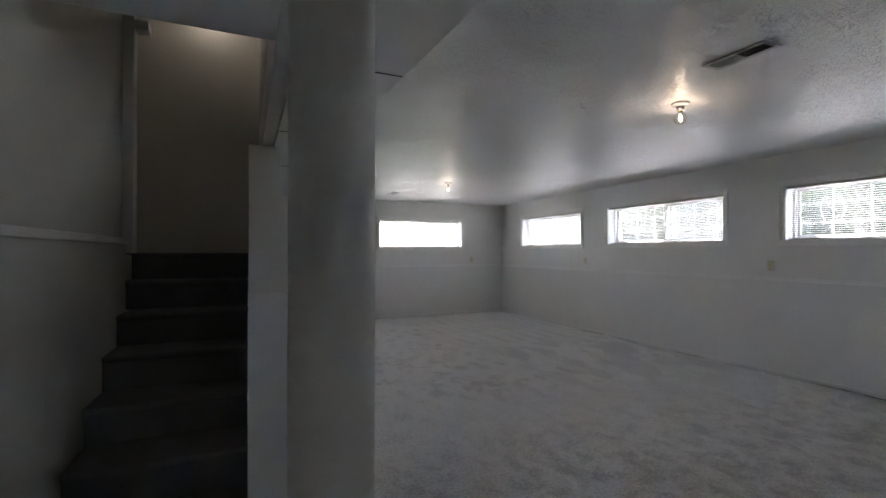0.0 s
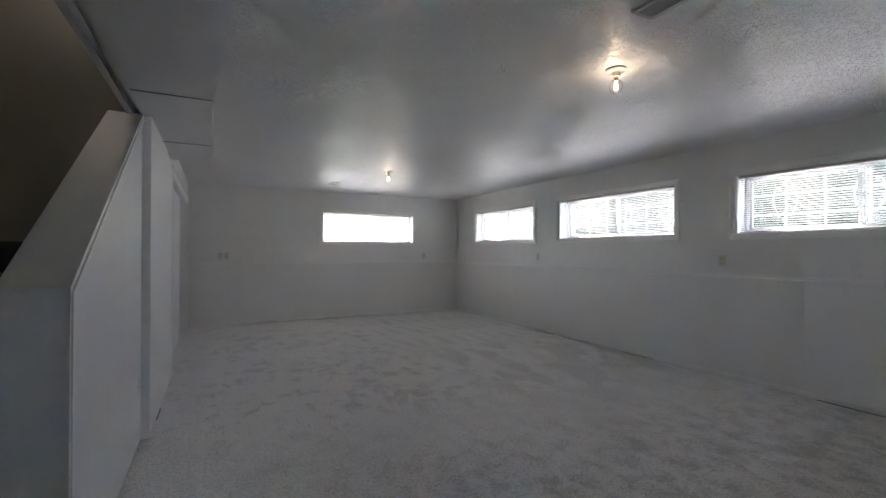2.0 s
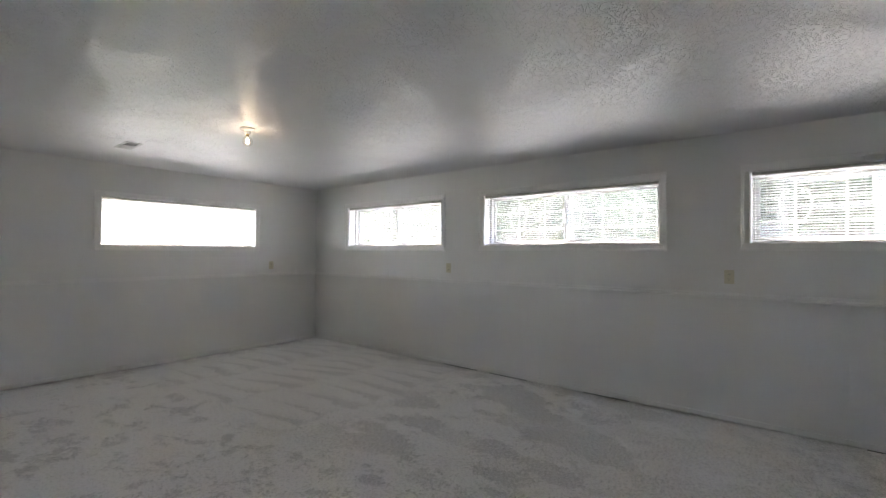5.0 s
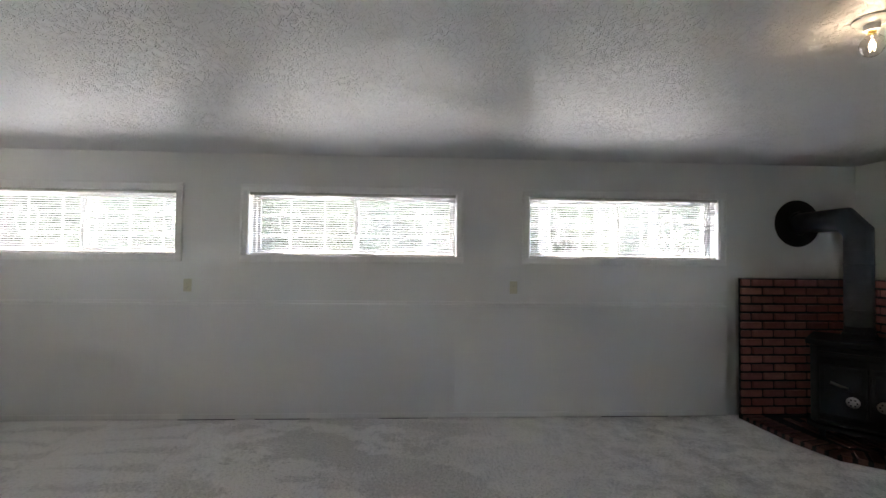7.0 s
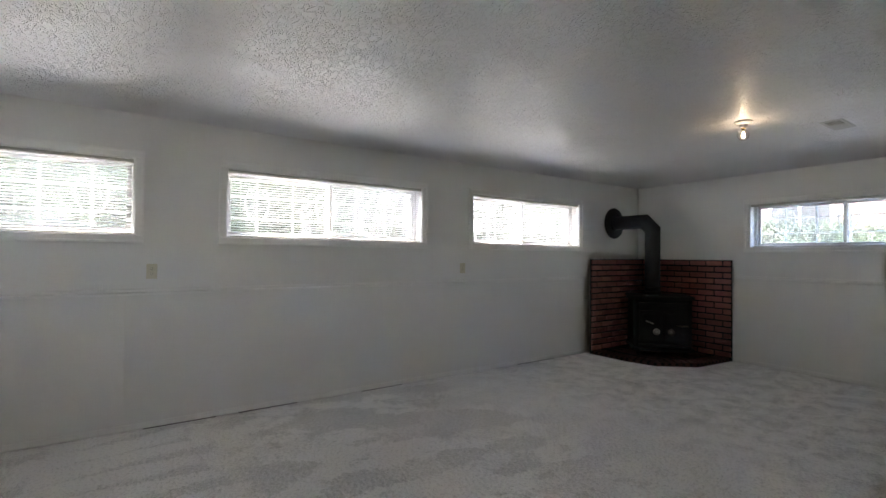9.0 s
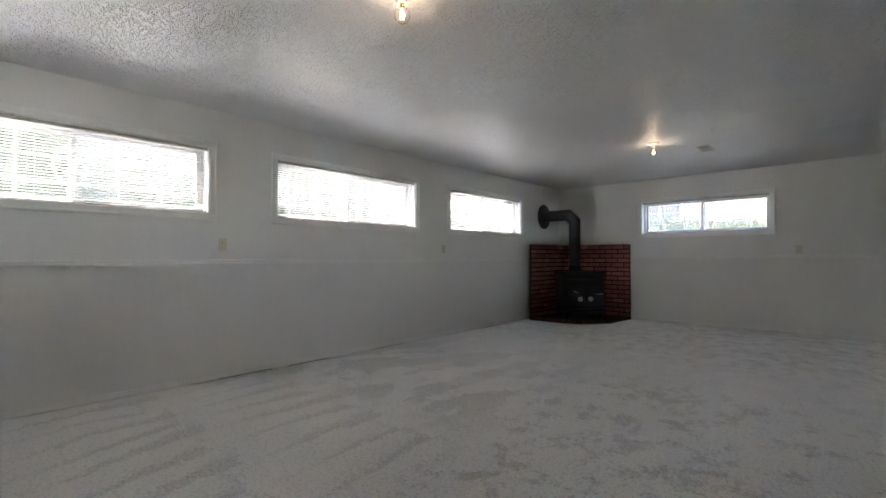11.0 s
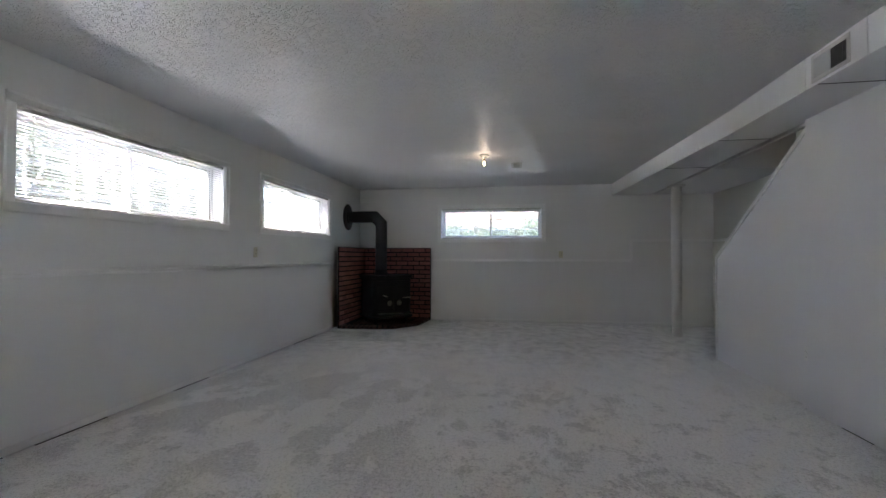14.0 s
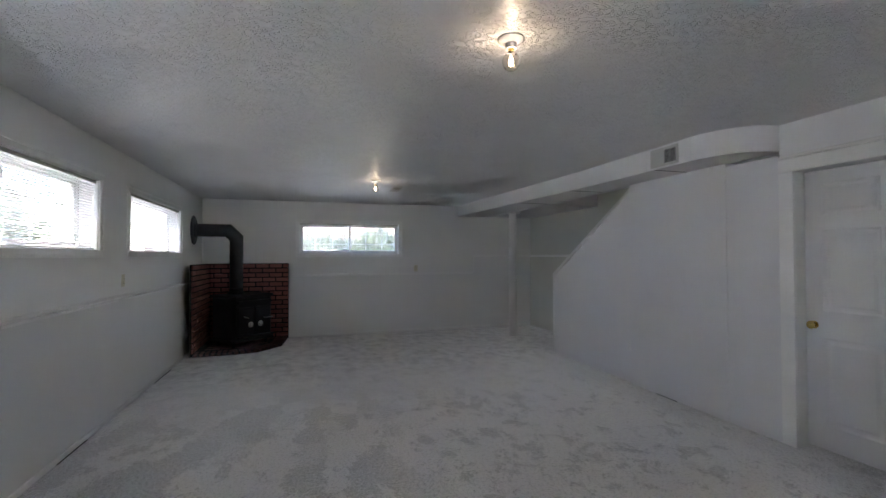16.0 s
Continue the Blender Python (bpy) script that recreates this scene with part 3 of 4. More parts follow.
def window(number, wall, a, b, z0, z1):
    w, mid = b - a, (a + b) / 2
    h = w / 2
    m = wall_pose(wall)(mid)
    win = new("window_%d" % number)
    win.matrix_basis = m
    tagged(win, "white vinyl sliding basement window with white casing", "window", "", "structure")
    c = 0.06
    for name, x0, x1, c0, c1 in (("casing", -h - c, h + c, z1, z1 + c), ("casing", -h - c, h + c, z0 - c, z0), ("casing", -h - c, -h, z0 + 0.0005, z1 - 0.0005), ("casing", h, h + c, z0 + 0.0005, z1 - 0.0005)):
        bm = bmesh.new()
        box(bm, x0, x1, 0.001, 0.014, c0, c1, 0.003)
        ex0, ex1 = (x0, x1) if x1 - x0 > 0.2 else ((x0, x0 + 0.022) if x0 < 0 else (x1 - 0.022, x1))
        ez0, ez1 = (c0, c1) if x1 - x0 < 0.2 else ((c1 - 0.022, c1) if c0 > 1.8 else (c0, c0 + 0.022))
        box(bm, ex0, ex1, 0.0145, 0.024, ez0, ez1, 0.003)
        part(name, bm, TRIM, win)
    bm = bmesh.new()
    d0, d1, t = -0.001, -0.13, 0.006
    for x0, x1, q0, q1 in ((-h, h, z0, z0 + t), (-h, h, z1 - t, z1), (-h, -h + t, z0 + t, z1 - t), (h - t, h, z0 + t, z1 - t)):
        box(bm, x0 + 0.0005, x1 - 0.0005, d1, d0, q0 + 0.0005, q1 - 0.0005)
    part("jamb_liner", bm, TRIM, win)
    bm = bmesh.new()
    f = 0.03
    for x0, x1, q0, q1 in ((-h, h, z0, z0 + f), (-h, h, z1 - f, z1), (-h, -h + f, z0 + f, z1 - f), (h - f, h, z0 + f, z1 - f)):
        box(bm, x0 + 0.001, x1 - 0.001, -0.21, -0.131, q0 + 0.001, q1 - 0.001, 0.003)
    part("window_frame", bm, VINYL, win)
    for side, y in ((-1, -0.155), (1, -0.185)):
        x0, x1 = (-h + f, 0.02) if side < 0 else (-0.02, h - f)
        q0, q1 = z0 + f, z1 - f
        bm = bmesh.new()
        g = 0.028
        for p0, p1, r0, r1 in ((x0, x1, q0, q0 + g), (x0, x1, q1 - g, q1), (x0, x0 + g, q0 + g, q1 - g), (x1 - g, x1, q0 + g, q1 - g)):
            box(bm, p0, p1, y - 0.012, y + 0.012, r0, r1, 0.002)
        sash = part("sash", bm, VINYL, win)
        bm = bmesh.new()
        box(bm, x0 + g - 0.004, x1 - g + 0.004, y - 0.003, y + 0.003, q0 + g - 0.004, q1 - g + 0.004)
        pane = part("pane", bm, GLASS, sash)
        pane.visible_shadow = False
    s0, s1 = (-h + f, 0.012) if wall != "near" else (-0.012, h - f)
    bm = bmesh.new()
    for p0, p1, r0, r1 in ((s0, s1, z0 + f, z0 + f + 0.014), (s0, s1, z1 - f - 0.014, z1 - f), (s0, s0 + 0.014, z0 + f + 0.014, z1 - f - 0.014), (s1 - 0.014, s1, z0 + f + 0.014, z1 - f - 0.014)):
        box(bm, p0, p1, -0.224, -0.212, r0, r1, 0.002)
    screen = part("insect_screen", bm, VINYL, win, "white framed insect screen over the sliding half")
    bm = bmesh.new()
    box(bm, s0 + 0.012, s1 - 0.012, -0.2185, -0.2179, z0 + f + 0.012, z1 - f - 0.012)
    mesh_sheet = part("screen_mesh", bm, SCREEN, screen, "fine grey insect mesh")
    mesh_sheet.visible_shadow = False
    return win


def blind(wall, a, b, z0, z1, tilt):
    w, mid = b - a, (a + b) / 2
    h = w / 2 - 0.017
    ob = new("mini_blind")
    ob.matrix_basis = wall_pose(wall)(mid) @ Matrix.Translation((0, 0, z0))
    tagged(ob, "white horizontal mini blind lowered with its slats open", "blind", "window blinds")
    top = z1 - z0
    bm = bmesh.new()
    box(bm, -h, h, -0.045, -0.012, top - 0.034, top - 0.0085, 0.003)
    rail = part("headrail", bm, RAIL_GREY, ob, "beige metal headrail")
    for x in (-h, h - 0.02):
        bm = bmesh.new()
        box(bm, x - 0.004, x + 0.024, -0.047, -0.010, top - 0.036, top - 0.0075, 0.002)
        part("bracket", bm, RAIL_GREY, rail)
    bm = bmesh.new()
    box(bm, -h, h, -0.041, -0.017, 0.010, 0.019, 0.003)
    part("bottom_rail", bm, RAIL_GREY, ob, "thin bottom rail")
    bm = bmesh.new()
    n = 4
    rows = []
    ct, st = math.cos(radians(tilt)), math.sin(radians(tilt))
    for k in range(n + 1):
        y = -0.0125 + 0.025 * k / n
        z = 0.0022 * (1 - (2 * k / n - 1) ** 2)
        rows.append((y * ct - z * st, y * st + z * ct))
    grid = [[[bm.verts.new((x, y, z + dz)) for y, z in rows] for x in (-h + 0.004, h - 0.004)] for dz in (0.0, 0.0004)]
    for layer in grid:
        for k in range(n):
            bm.faces.new((layer[0][k], layer[0][k + 1], layer[1][k + 1], layer[1][k]))
    for k in (0, n):
        bm.faces.new((grid[0][0][k], grid[0][1][k], grid[1][1][k], grid[1][0][k]))
    mesh = finish(bm, "slat", SLAT)
    count = int((top - 0.075) / 0.0205)
    for k in range(count + 1):
        s = new("slat", mesh)
        s.parent = ob
        s.matrix_basis = Matrix.Translation((0, -0.029, 0.032 + k * (top - 0.085) / count))
    for x in (-h * 0.78, -h * 0.26, h * 0.26, h * 0.78):
        bm = bmesh.new()
        for y in (-0.0145, -0.0435):
            tube(bm, [(x, y, 0.018), (x, y, top - 0.035)], 0.0007, 4)
        part("ladder_cord", bm, SLAT, ob)
    bm = bmesh.new()
    tube(bm, [(h - 0.09, -0.007, top - 0.03), (h - 0.09, -0.005, 0.2)], 0.0022, 6)
    part("tilt_wand", bm, RAIL_GREY, ob, "slim tilt wand")
    return ob


def grille(wall, a, b, z0, z1, material, scrolls=True):
    """White iron security grille outside, with lyre-shaped scrolls."""
    w, mid = b - a, (a + b) / 2
    h = w / 2 + 0.03
    ob = new("security_grille")
    ob.matrix_basis = wall_pose(wall)(mid) @ Matrix.Translation((0, -WALL_T - 0.05, z0))
    tagged(ob, "white painted iron security grille with lyre scrolls outside the window", "grille", "window grilles")
    top = z1 - z0
    for z in (-0.01, top * 0.33, top * 0.67, top + 0.01):
        bm = bmesh.new()
        box(bm, -h, h, -0.005, 0.005, z - 0.007, z + 0.007, 0.001)
        part("crossbar", bm, material, ob)
    n = 6
    for k in range(n + 1):
        x = -h + 2 * h * k / n
        bm = bmesh.new()
        box(bm, x - 0.009, x + 0.009, -0.013, -0.0055, -0.02, top + 0.02, 0.001)
        part("upright", bm, material, ob)
        if k % 2 == 1 and scrolls:
            for s in (-1, 1):
                pts = []
                for j in range(15):
                    f = j / 14
                    r = 0.092 * math.sin(math.pi * min(1.0, 0.12 + 0.62 * f))
                    pts.append((x + s * (0.012 + r), 0.008, 0.17 + 0.27 * f))
                ex, ez = pts[-1][0], pts[-1][2]
                for j in range(1, 8):
                    q = 2 * math.pi * 0.7 * j / 7
                    rr = 0.024 * (1 - 0.05 * j)
                    pts.append((ex - s * rr * (1 - math.cos(q)), 0.008, ez + rr * math.sin(q)))
                bm = bmesh.new()
                tube(bm, pts, 0.007, 6)
                part("scroll", bm, material, ob)
            bm = bmesh.new()
            lathe(bm, [(0.004, 0.13), (0.02, 0.145), (0.009, 0.165), (0.022, 0.185), (0.006, 0.2)], 8, (x, 0.008, 0))
            part("finial", bm, material, ob)
    # brackets into the wall
    for x in (-h, h):
        bm = bmesh.new()
        tube(bm, [(x, 0.0, top / 2), (x, 0.052, top / 2)], 0.006, 6)
        part("fixing", bm, material, ob)
    return ob


TILT_BY_WALL = {"long": 14.0, "far": 16.0, "near": -2.0}
for k, (wall, a, b, z0, z1) in enumerate(WINDOWS):
    window(k + 1, wall, a, b, z0, z1)
    blind(wall, a, b, z0, z1, TILT_BY_WALL[wall])
    grille(wall, a, b, z0, z1, IRON_WHITE, wall != "far")


# ---- brick corner and stove ----
BX, BY, HEARTH = 5.02, 0.085, 0.045
COURSE = 0.0785
brick_meshes = {}


def brick_mesh(l, d, h, clay=BRICK):
    key = (round(l, 3), round(d, 3), round(h, 3), clay.name)
    if key not in brick_meshes:
        bm = bmesh.new()
        box(bm, -l / 2, l / 2, -d / 2, d / 2, -h / 2, h / 2, 0.004)
        brick_meshes[key] = finish(bm, "brick", clay)
    return brick_meshes[key]


surround = thing("brick_surround", (ROOM_X, 0.0, 0.0), "red brick heat shield with black joints behind the stove", "brick surround")
bm = bmesh.new()
box(bm, BX + 0.012 - ROOM_X, BX + 0.034 - ROOM_X, 0.05, 1.262, 0.0, 1.3, 0.002)
part("backing", bm, MORTAR, surround, "black mortar backing")
bm = bmesh.new()
box(bm, 3.785 - ROOM_X, BX + 0.011 - ROOM_X, 0.05, BY - 0.012, 0.0, 1.3, 0.002)
part("backing", bm, MORTAR, surround, "black mortar backing")
BL, JOINT = 0.194, 0.020
rng = random.Random(4)


def brick_face(length, place):
    for r in range(16):
        z = HEARTH + COURSE * r + (COURSE - JOINT) / 2 + 0.006
        u = -(BL + JOINT) / 2 if r % 2 else 0.0
        while u < length - 0.01:
            u0, u1 = max(u, 0.0), min(u + BL, length)
            if u1 - u0 > 0.03:
                ob = new("brick", brick_mesh(u1 - u0, 0.022, COURSE - JOINT))
                ob.parent = surround
                ob.matrix_basis = place((u0 + u1) / 2, z) @ pose(0, rng.uniform(-0.0015, 0.0015), 0, 0, 0, 0)
            u += BL + JOINT


brick_face(1.258 - BY, lambda u, z: pose(BX + 0.003 - ROOM_X, 1.258 - u, z, 0, 0, 90))
brick_face(BX - 3.79 - 0.012, lambda u, z: pose(3.79 + u - ROOM_X, BY - 0.003, z, 0, 0, 0))

hearth = thing("brick_hearth", (ROOM_X, 0.0, 0.0), "low red brick hearth slab under the stove", "hearth")
OUT = [(BX - ROOM_X, BY), (BX - ROOM_X, 1.26), (4.50 - ROOM_X, 1.235), (4.17 - ROOM_X, 1.15), (3.86 - ROOM_X, 0.75), (3.80 - ROOM_X, BY)]
bm = bmesh.new()
prism(bm, OUT, 0.0, HEARTH - 0.008)
part("bed", bm, MORTAR, hearth, "black mortar bed")


def inside(x, y, poly):
    hit = False
    for (x0, y0), (x1, y1) in zip(poly, poly[1:] + poly[:1]):
        if (y0 > y) != (y1 > y) and x < (x1 - x0) * (y - y0) / (y1 - y0) + x0:
            hit = not hit
    return hit


# soldier course along the open edge
for (x0, y0), (x1, y1) in zip(OUT[1:5], OUT[2:6]):
    d = Vector((x1 - x0, y1 - y0, 0))
    n = max(1, round(d.length / 0.078))
    step = d.length / n
    turn = math.degrees(math.atan2(d.y, d.x))
    side = Vector((d.y, -d.x, 0)).normalized()
    side = -side if inside(*(Vector((x0, y0, 0)) + d * 0.5 - side * 0.05).xy, OUT) else side
    for k in range(n):
        c = Vector((x0, y0, 0)) + d * ((k + 0.5) / n) + side * 0.092
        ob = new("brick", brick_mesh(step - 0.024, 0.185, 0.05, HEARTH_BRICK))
        ob.parent = hearth
        ob.matrix_basis = pose(c.x, c.y, HEARTH - 0.024 + rng.uniform(-0.001, 0.001), 0, 0, turn)
row = 0
y = BY + 0.045
while y < 1.12:
    x = -0.11 - (0.1 if row % 2 else 0.0)
    while x > -1.3:
        cs = [(x - 0.1, y - 0.031), (x + 0.1, y - 0.031), (x - 0.1, y + 0.031), (x + 0.1, y + 0.031)]
        if all(inside(px, py, OUT) for px, py in cs):
            far = min(abs((Vector((b[0] - a[0], b[1] - a[1])).normalized()).cross(Vector((x - a[0], y - a[1])))) for a, b in zip(OUT[1:5], OUT[2:6]))
            if far > 0.26:
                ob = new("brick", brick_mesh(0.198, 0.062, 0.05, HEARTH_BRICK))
                ob.parent = hearth
                ob.matrix_basis = pose(x, y, HEARTH - 0.026, 0, 0, 0)
        x -= 0.214
    y += 0.078
    row += 1

# stove, turned to face out of the corner; local y is towards the room
SX, SY = 4.545, 0.60
STOVE_X, STOVE_Y, STOVE_TURN = SX - 0.10, SY + 0.02, 42
stove = thing("wood_stove", (STOVE_X, STOVE_Y, HEARTH), "black cast-iron wood stove with two nickel draught knobs", "stove", turn=STOVE_TURN)
def stove_part(name, dims, bevel=0.008, material=None, label=""):
    bm = bmesh.new()
    box(bm, *dims, bevel, 2)
    return part(name, bm, material or STOVE_BLACK, stove, label)


bm = bmesh.new()
prism(bm, [(-0.35, -0.25), (0.35, -0.25), (0.35, 0.22), (0.30, 0.27), (-0.30, 0.27), (-0.35, 0.22)], 0.12, 0.74)
bmesh.ops.bevel(bm, geom=list(bm.edges), offset=0.012, segments=2, profile=0.5, affect="EDGES")
part("firebox", bm, STOVE_BLACK, stove)
bm = bmesh.new()
prism(bm, [(-0.38, -0.28), (0.38, -0.28), (0.38, 0.24), (0.32, 0.305), (-0.32, 0.305), (-0.38, 0.24)], 0.741, 0.785)
bmesh.ops.bevel(bm, geom=list(bm.edges), offset=0.01, segments=2, profile=0.5, affect="EDGES")
part("top_plate", bm, STOVE_BLACK, stove)
bm = bmesh.new()
prism(bm, [(-0.37, -0.27), (0.37, -0.27), (0.37, 0.26), (0.31, 0.33), (-0.31, 0.33), (-0.37, 0.26)], 0.09, 0.119)
part("base_plate", bm, STOVE_BLACK, stove)
for sx in (-1, 1):
    for y in (-0.2, 0.18):
        bm = bmesh.new()
        lathe(bm, [(0.022, 0.0), (0.02, 0.02), (0.032, 0.07), (0.036, 0.0895)], 12, (sx * 0.28, y, 0))
        part("leg", bm, STOVE_BLACK, stove, smooth=True)
for sx in (-1, 1):
    bm = bmesh.new()
    x0, x1 = (0.006, 0.285) if sx > 0 else (-0.285, -0.006)
    box(bm, x0, x1, 0.2705, 0.292, 0.20, 0.60, 0.008, 2)
    door = part("door", bm, STOVE_BLACK, stove)
    bm = bmesh.new()
    box(bm, x0 + 0.03, x1 - 0.03, 0.2925, 0.300, 0.40, 0.56, 0.004)
    part("door_panel", bm, STOVE_BLACK, door)
    bm = bmesh.new()
    cx = sx * 0.086
    lathe(bm, [(0.016, 0.2925), (0.016, 0.305), (0.041, 0.308), (0.043, 0.318), (0.034, 0.326), (0.012, 0.330)], 20, (cx, 0, 0.335), "y")
    knob = part("draught_knob", bm, NICKEL, door, "round nickel draught knob", True)
    bm = bmesh.new()
    for j in range(6):
        lathe(bm, [(0.0065, 0.3255), (0.0065, 0.3302)], 8, (cx + 0.0245 * math.cos(j * math.pi / 3), 0, 0.335 + 0.0245 * math.sin(j * math.pi / 3)), "y")
    part("air_holes", bm, DARK, knob)
    bm = bmesh.new()
    grip = [(0.115, 0.300, 0.435), (0.15, 0.33, 0.447), (0.215, 0.335, 0.470)] if sx > 0 else [(-0.15, 0.300, 0.42), (-0.19, 0.345, 0.42), (-0.27, 0.36, 0.424)]
    tube(bm, grip, [0.006, 0.008, 0.010], 8)
    part("handle", bm, NICKEL, door, "coiled nickel door handle", True)
stove_part("front_rail", (-0.29, 0.29, 0.271, 0.31, 0.66, 0.70), 0.006)
stove_part("ash_lip", (-0.30, 0.30, 0.271, 0.38, 0.150, 0.175), 0.006)
bm = bmesh.new()
flue = pose(0, 0, 0, 0, 0, -STOVE_TURN) @ Vector((SX - STOVE_X, SY - STOVE_Y, 0))
lathe(bm, [(0.115, 0.7855), (0.115, 0.82), (0.102, 0.83), (0.102, 0.87), (0.09, 0.88)], 32, flue)
part("flue_collar", bm, STOVE_BLACK, stove, smooth=True)

# stove pipe: up, mitred elbow, into the wall thimble
pipe = thing("stove_pipe", (SX, SY, HEARTH + 0.881), "black stove pipe with an elbow running into the wall", "stove pipe")
R = 0.098
zt = 1.825 - HEARTH - 0.881


bm = bmesh.new()
# vertical run, two mitre cuts of 45 degrees in all, and the level run, as rings
rings = []
def ring_at(c, tilt):
    out = []
    for k in range(32):
        a = 2 * math.pi * k / 32
        # ellipse in the mitre plane that keeps the radius across the pipe
        x, y = R * math.cos(a), R * math.sin(a)
        if tilt == 0:
            out.append(bm.verts.new((c[0] + x, c[1] + y, c[2])))
        elif tilt == 90:
            out.append(bm.verts.new((c[0], c[1] + y, c[2] - x)))
        elif tilt == 22:
            out.append(bm.verts.new((c[0] + x, c[1] + y, c[2] - x * math.tan(radians(22.5)))))
        else:
            out.append(bm.verts.new((c[0] + x * math.tan(radians(22.5)), c[1] + y, c[2] - x)))
    return out


for c, tl in (((0, 0, 0.0), 0), ((0, 0, zt - 0.12), 22), ((0.12, 0, zt), 67), ((ROOM_X - SX - 0.012, 0, zt), 90)):
    rings.append(ring_at(c, tl))
for a, b in zip(rings, rings[1:]):
    for k in range(32):
        bm.faces.new((a[k], a[(k + 1) % 32], b[(k + 1) % 32], b[k]))
part("pipe", bm, PIPE_BLACK, pipe, smooth=True)
for z in (0.12, 0.5):
    bm = bmesh.new()
    lathe(bm, [(R + 0.0005, z), (R + 0.004, z + 0.004), (R + 0.004, z + 0.018), (R + 0.0005, z + 0.022)], 32)
    part("crimp_band", bm, PIPE_BLACK, pipe, smooth=True)
bm = bmesh.new()
lathe(bm, [(0.225, 0.0), (0.225, 0.006), (0.205, 0.016), (0.115, 0.022), (0.108, 0.05), (0.1, 0.05)], 48, (ROOM_X - SX - 0.0015, 0, zt), "x")
for v in bm.verts:
    v.co.x = 2 * (ROOM_X - SX - 0.0015) - v.co.x
part("wall_thimble", bm, PIPE_BLACK, pipe, "round black wall plate", True)

# ---- closet doors ----
def closet_door(y0, y1, x, knob_side, label):
    w = y1 - y0
    ob = thing("closet_door", (x, y0, 0.028), label, "door", "sliding closet doors")
    top = HEAD - 0.034
    bm = bmesh.new()
    stile, gap = 0.115, 0.10
    pw = (w - 2 * stile - gap) / 2
    rows = [(0.17, 0.79), (0.98, 1.56), (1.66, 1.89)]
    holes = []
    for c in (0, 1):
        u0 = stile + c * (pw + gap)
        for z0, z1 in rows:
            holes.append((u0, u0 + pw, z0, z1))
    holed_wall(bm, "y", 0.0, w, 0.0, top, 0.0, -0.034, holes)
    part("leaf", bm, PANEL, ob)
    for u0, u1, z0, z1 in holes:
        bm = bmesh.new()
        prev = None
        for inset, depth in ((0.0, -0.001), (0.014, -0.009), (0.03, -0.009), (0.048, -0.003)):
            r = [bm.verts.new((depth, a, b)) for a, b in ((u0 + inset, z0 + inset), (u1 - inset, z0 + inset), (u1 - inset, z1 - inset), (u0 + inset, z1 - inset))]
            if prev:
                for k in range(4):
                    bm.faces.new((prev[k], prev[(k + 1) % 4], r[(k + 1) % 4], r[k]))
            prev = r
        bm.faces.new(prev)
        back = [bm.verts.new((-0.03, a, b)) for a, b in ((u0, z0), (u1, z0), (u1, z1), (u0, z1))]
        bm.faces.new(back)
        part("raised_panel", bm, PANEL, ob)
    bm = bmesh.new()
    if knob_side == 0:
        lathe(bm, [(0.026, 0.0004), (0.026, 0.0025), (0.021, 0.0025), (0.018, 0.0008)], 24, (0, 0.06, 0.875), "x")
        part("finger_pull", bm, VENT_PAINT, ob, "small round flush finger pull", True)
        return ob
    ky = 0.055 if knob_side < 0 else w - 0.055
    lathe(bm, [(0.027, 0.0005), (0.027, 0.004), (0.012, 0.008), (0.011, 0.022), (0.026, 0.032), (0.029, 0.042), (0.02, 0.052), (0.004, 0.055)], 24, (0, ky, 0.875), "x")
    part("knob", bm, BRASS, ob, "round brass knob", True)
    return ob


closet_door(5.91, 6.93, -0.02, -1, "white six-panel sliding closet door with brass knob")
closet_door(6.87, 7.82, 0.028, 0, "white six-panel sliding closet door, front leaf with flush pull")
closet_door(7.70, 8.715, -0.02, 0, "white six-panel sliding closet door, rear leaf with flush pull")

# ---- ceiling lamps ----
def ceiling_lamp(x, y):
    ob = thing("bulb_lampholder", (x, y, CEIL), "white porcelain ceiling lampholder with a lit clear bulb", "ceiling light", "ceiling bulbs")
    bm = bmesh.new()
    lathe(bm, [(0.012, 0.0), (0.058, 0.0), (0.060, -0.008), (0.050, -0.017), (0.026, -0.024), (0.024, -0.046), (0.012, -0.048)], 32)
    part("lampholder", bm, PORCELAIN, ob, smooth=True)
    bm = bmesh.new()
    lathe(bm, [(0.013, -0.0485), (0.0135, -0.059), (0.005, -0.060)], 20)
    part("screw_cap", bm, BRASS, ob, "brass screw cap", True)
    bm = bmesh.new()
    prof = [(0.013, -0.0605)]
    for k in range(1, 13):
        a = math.pi * (0.14 + 0.86 * k / 12)
        prof.append((max(0.0015, 0.040 * math.sin(a)), -0.105 + 0.043 * math.cos(a)))
    lathe(bm, prof + [(max(0.0008, r - 0.0007), z + (0.0007 if k else 0.0)) for k, (r, z) in reversed(list(enumerate(prof)))], 28)
    bulb = part("bulb", bm, BULB_GLASS, ob, "clear glass bulb", True)
    bulb.visible_shadow = False
    for k in range(4):
        a = math.pi / 2 * k
        bm = bmesh.new()
        tube(bm, [(0.004 * math.cos(a), 0.004 * math.sin(a), -0.084), (0.009 * math.cos(a), 0.009 * math.sin(a), -0.124)], 0.0014, 6)
        fil = part("filament", bm, FILAMENT, bulb, "glowing filament")
        fil.visible_shadow = False
    data = bpy.data.lights.new("bulb_light", "POINT")
    data.energy, data.shadow_soft_size, data.color = 0.0095, 0.011, (1.0, 0.82, 0.66)
    lamp = new("bulb_light", data)
    lamp.location = (x, y, CEIL - 0.106)
    return ob


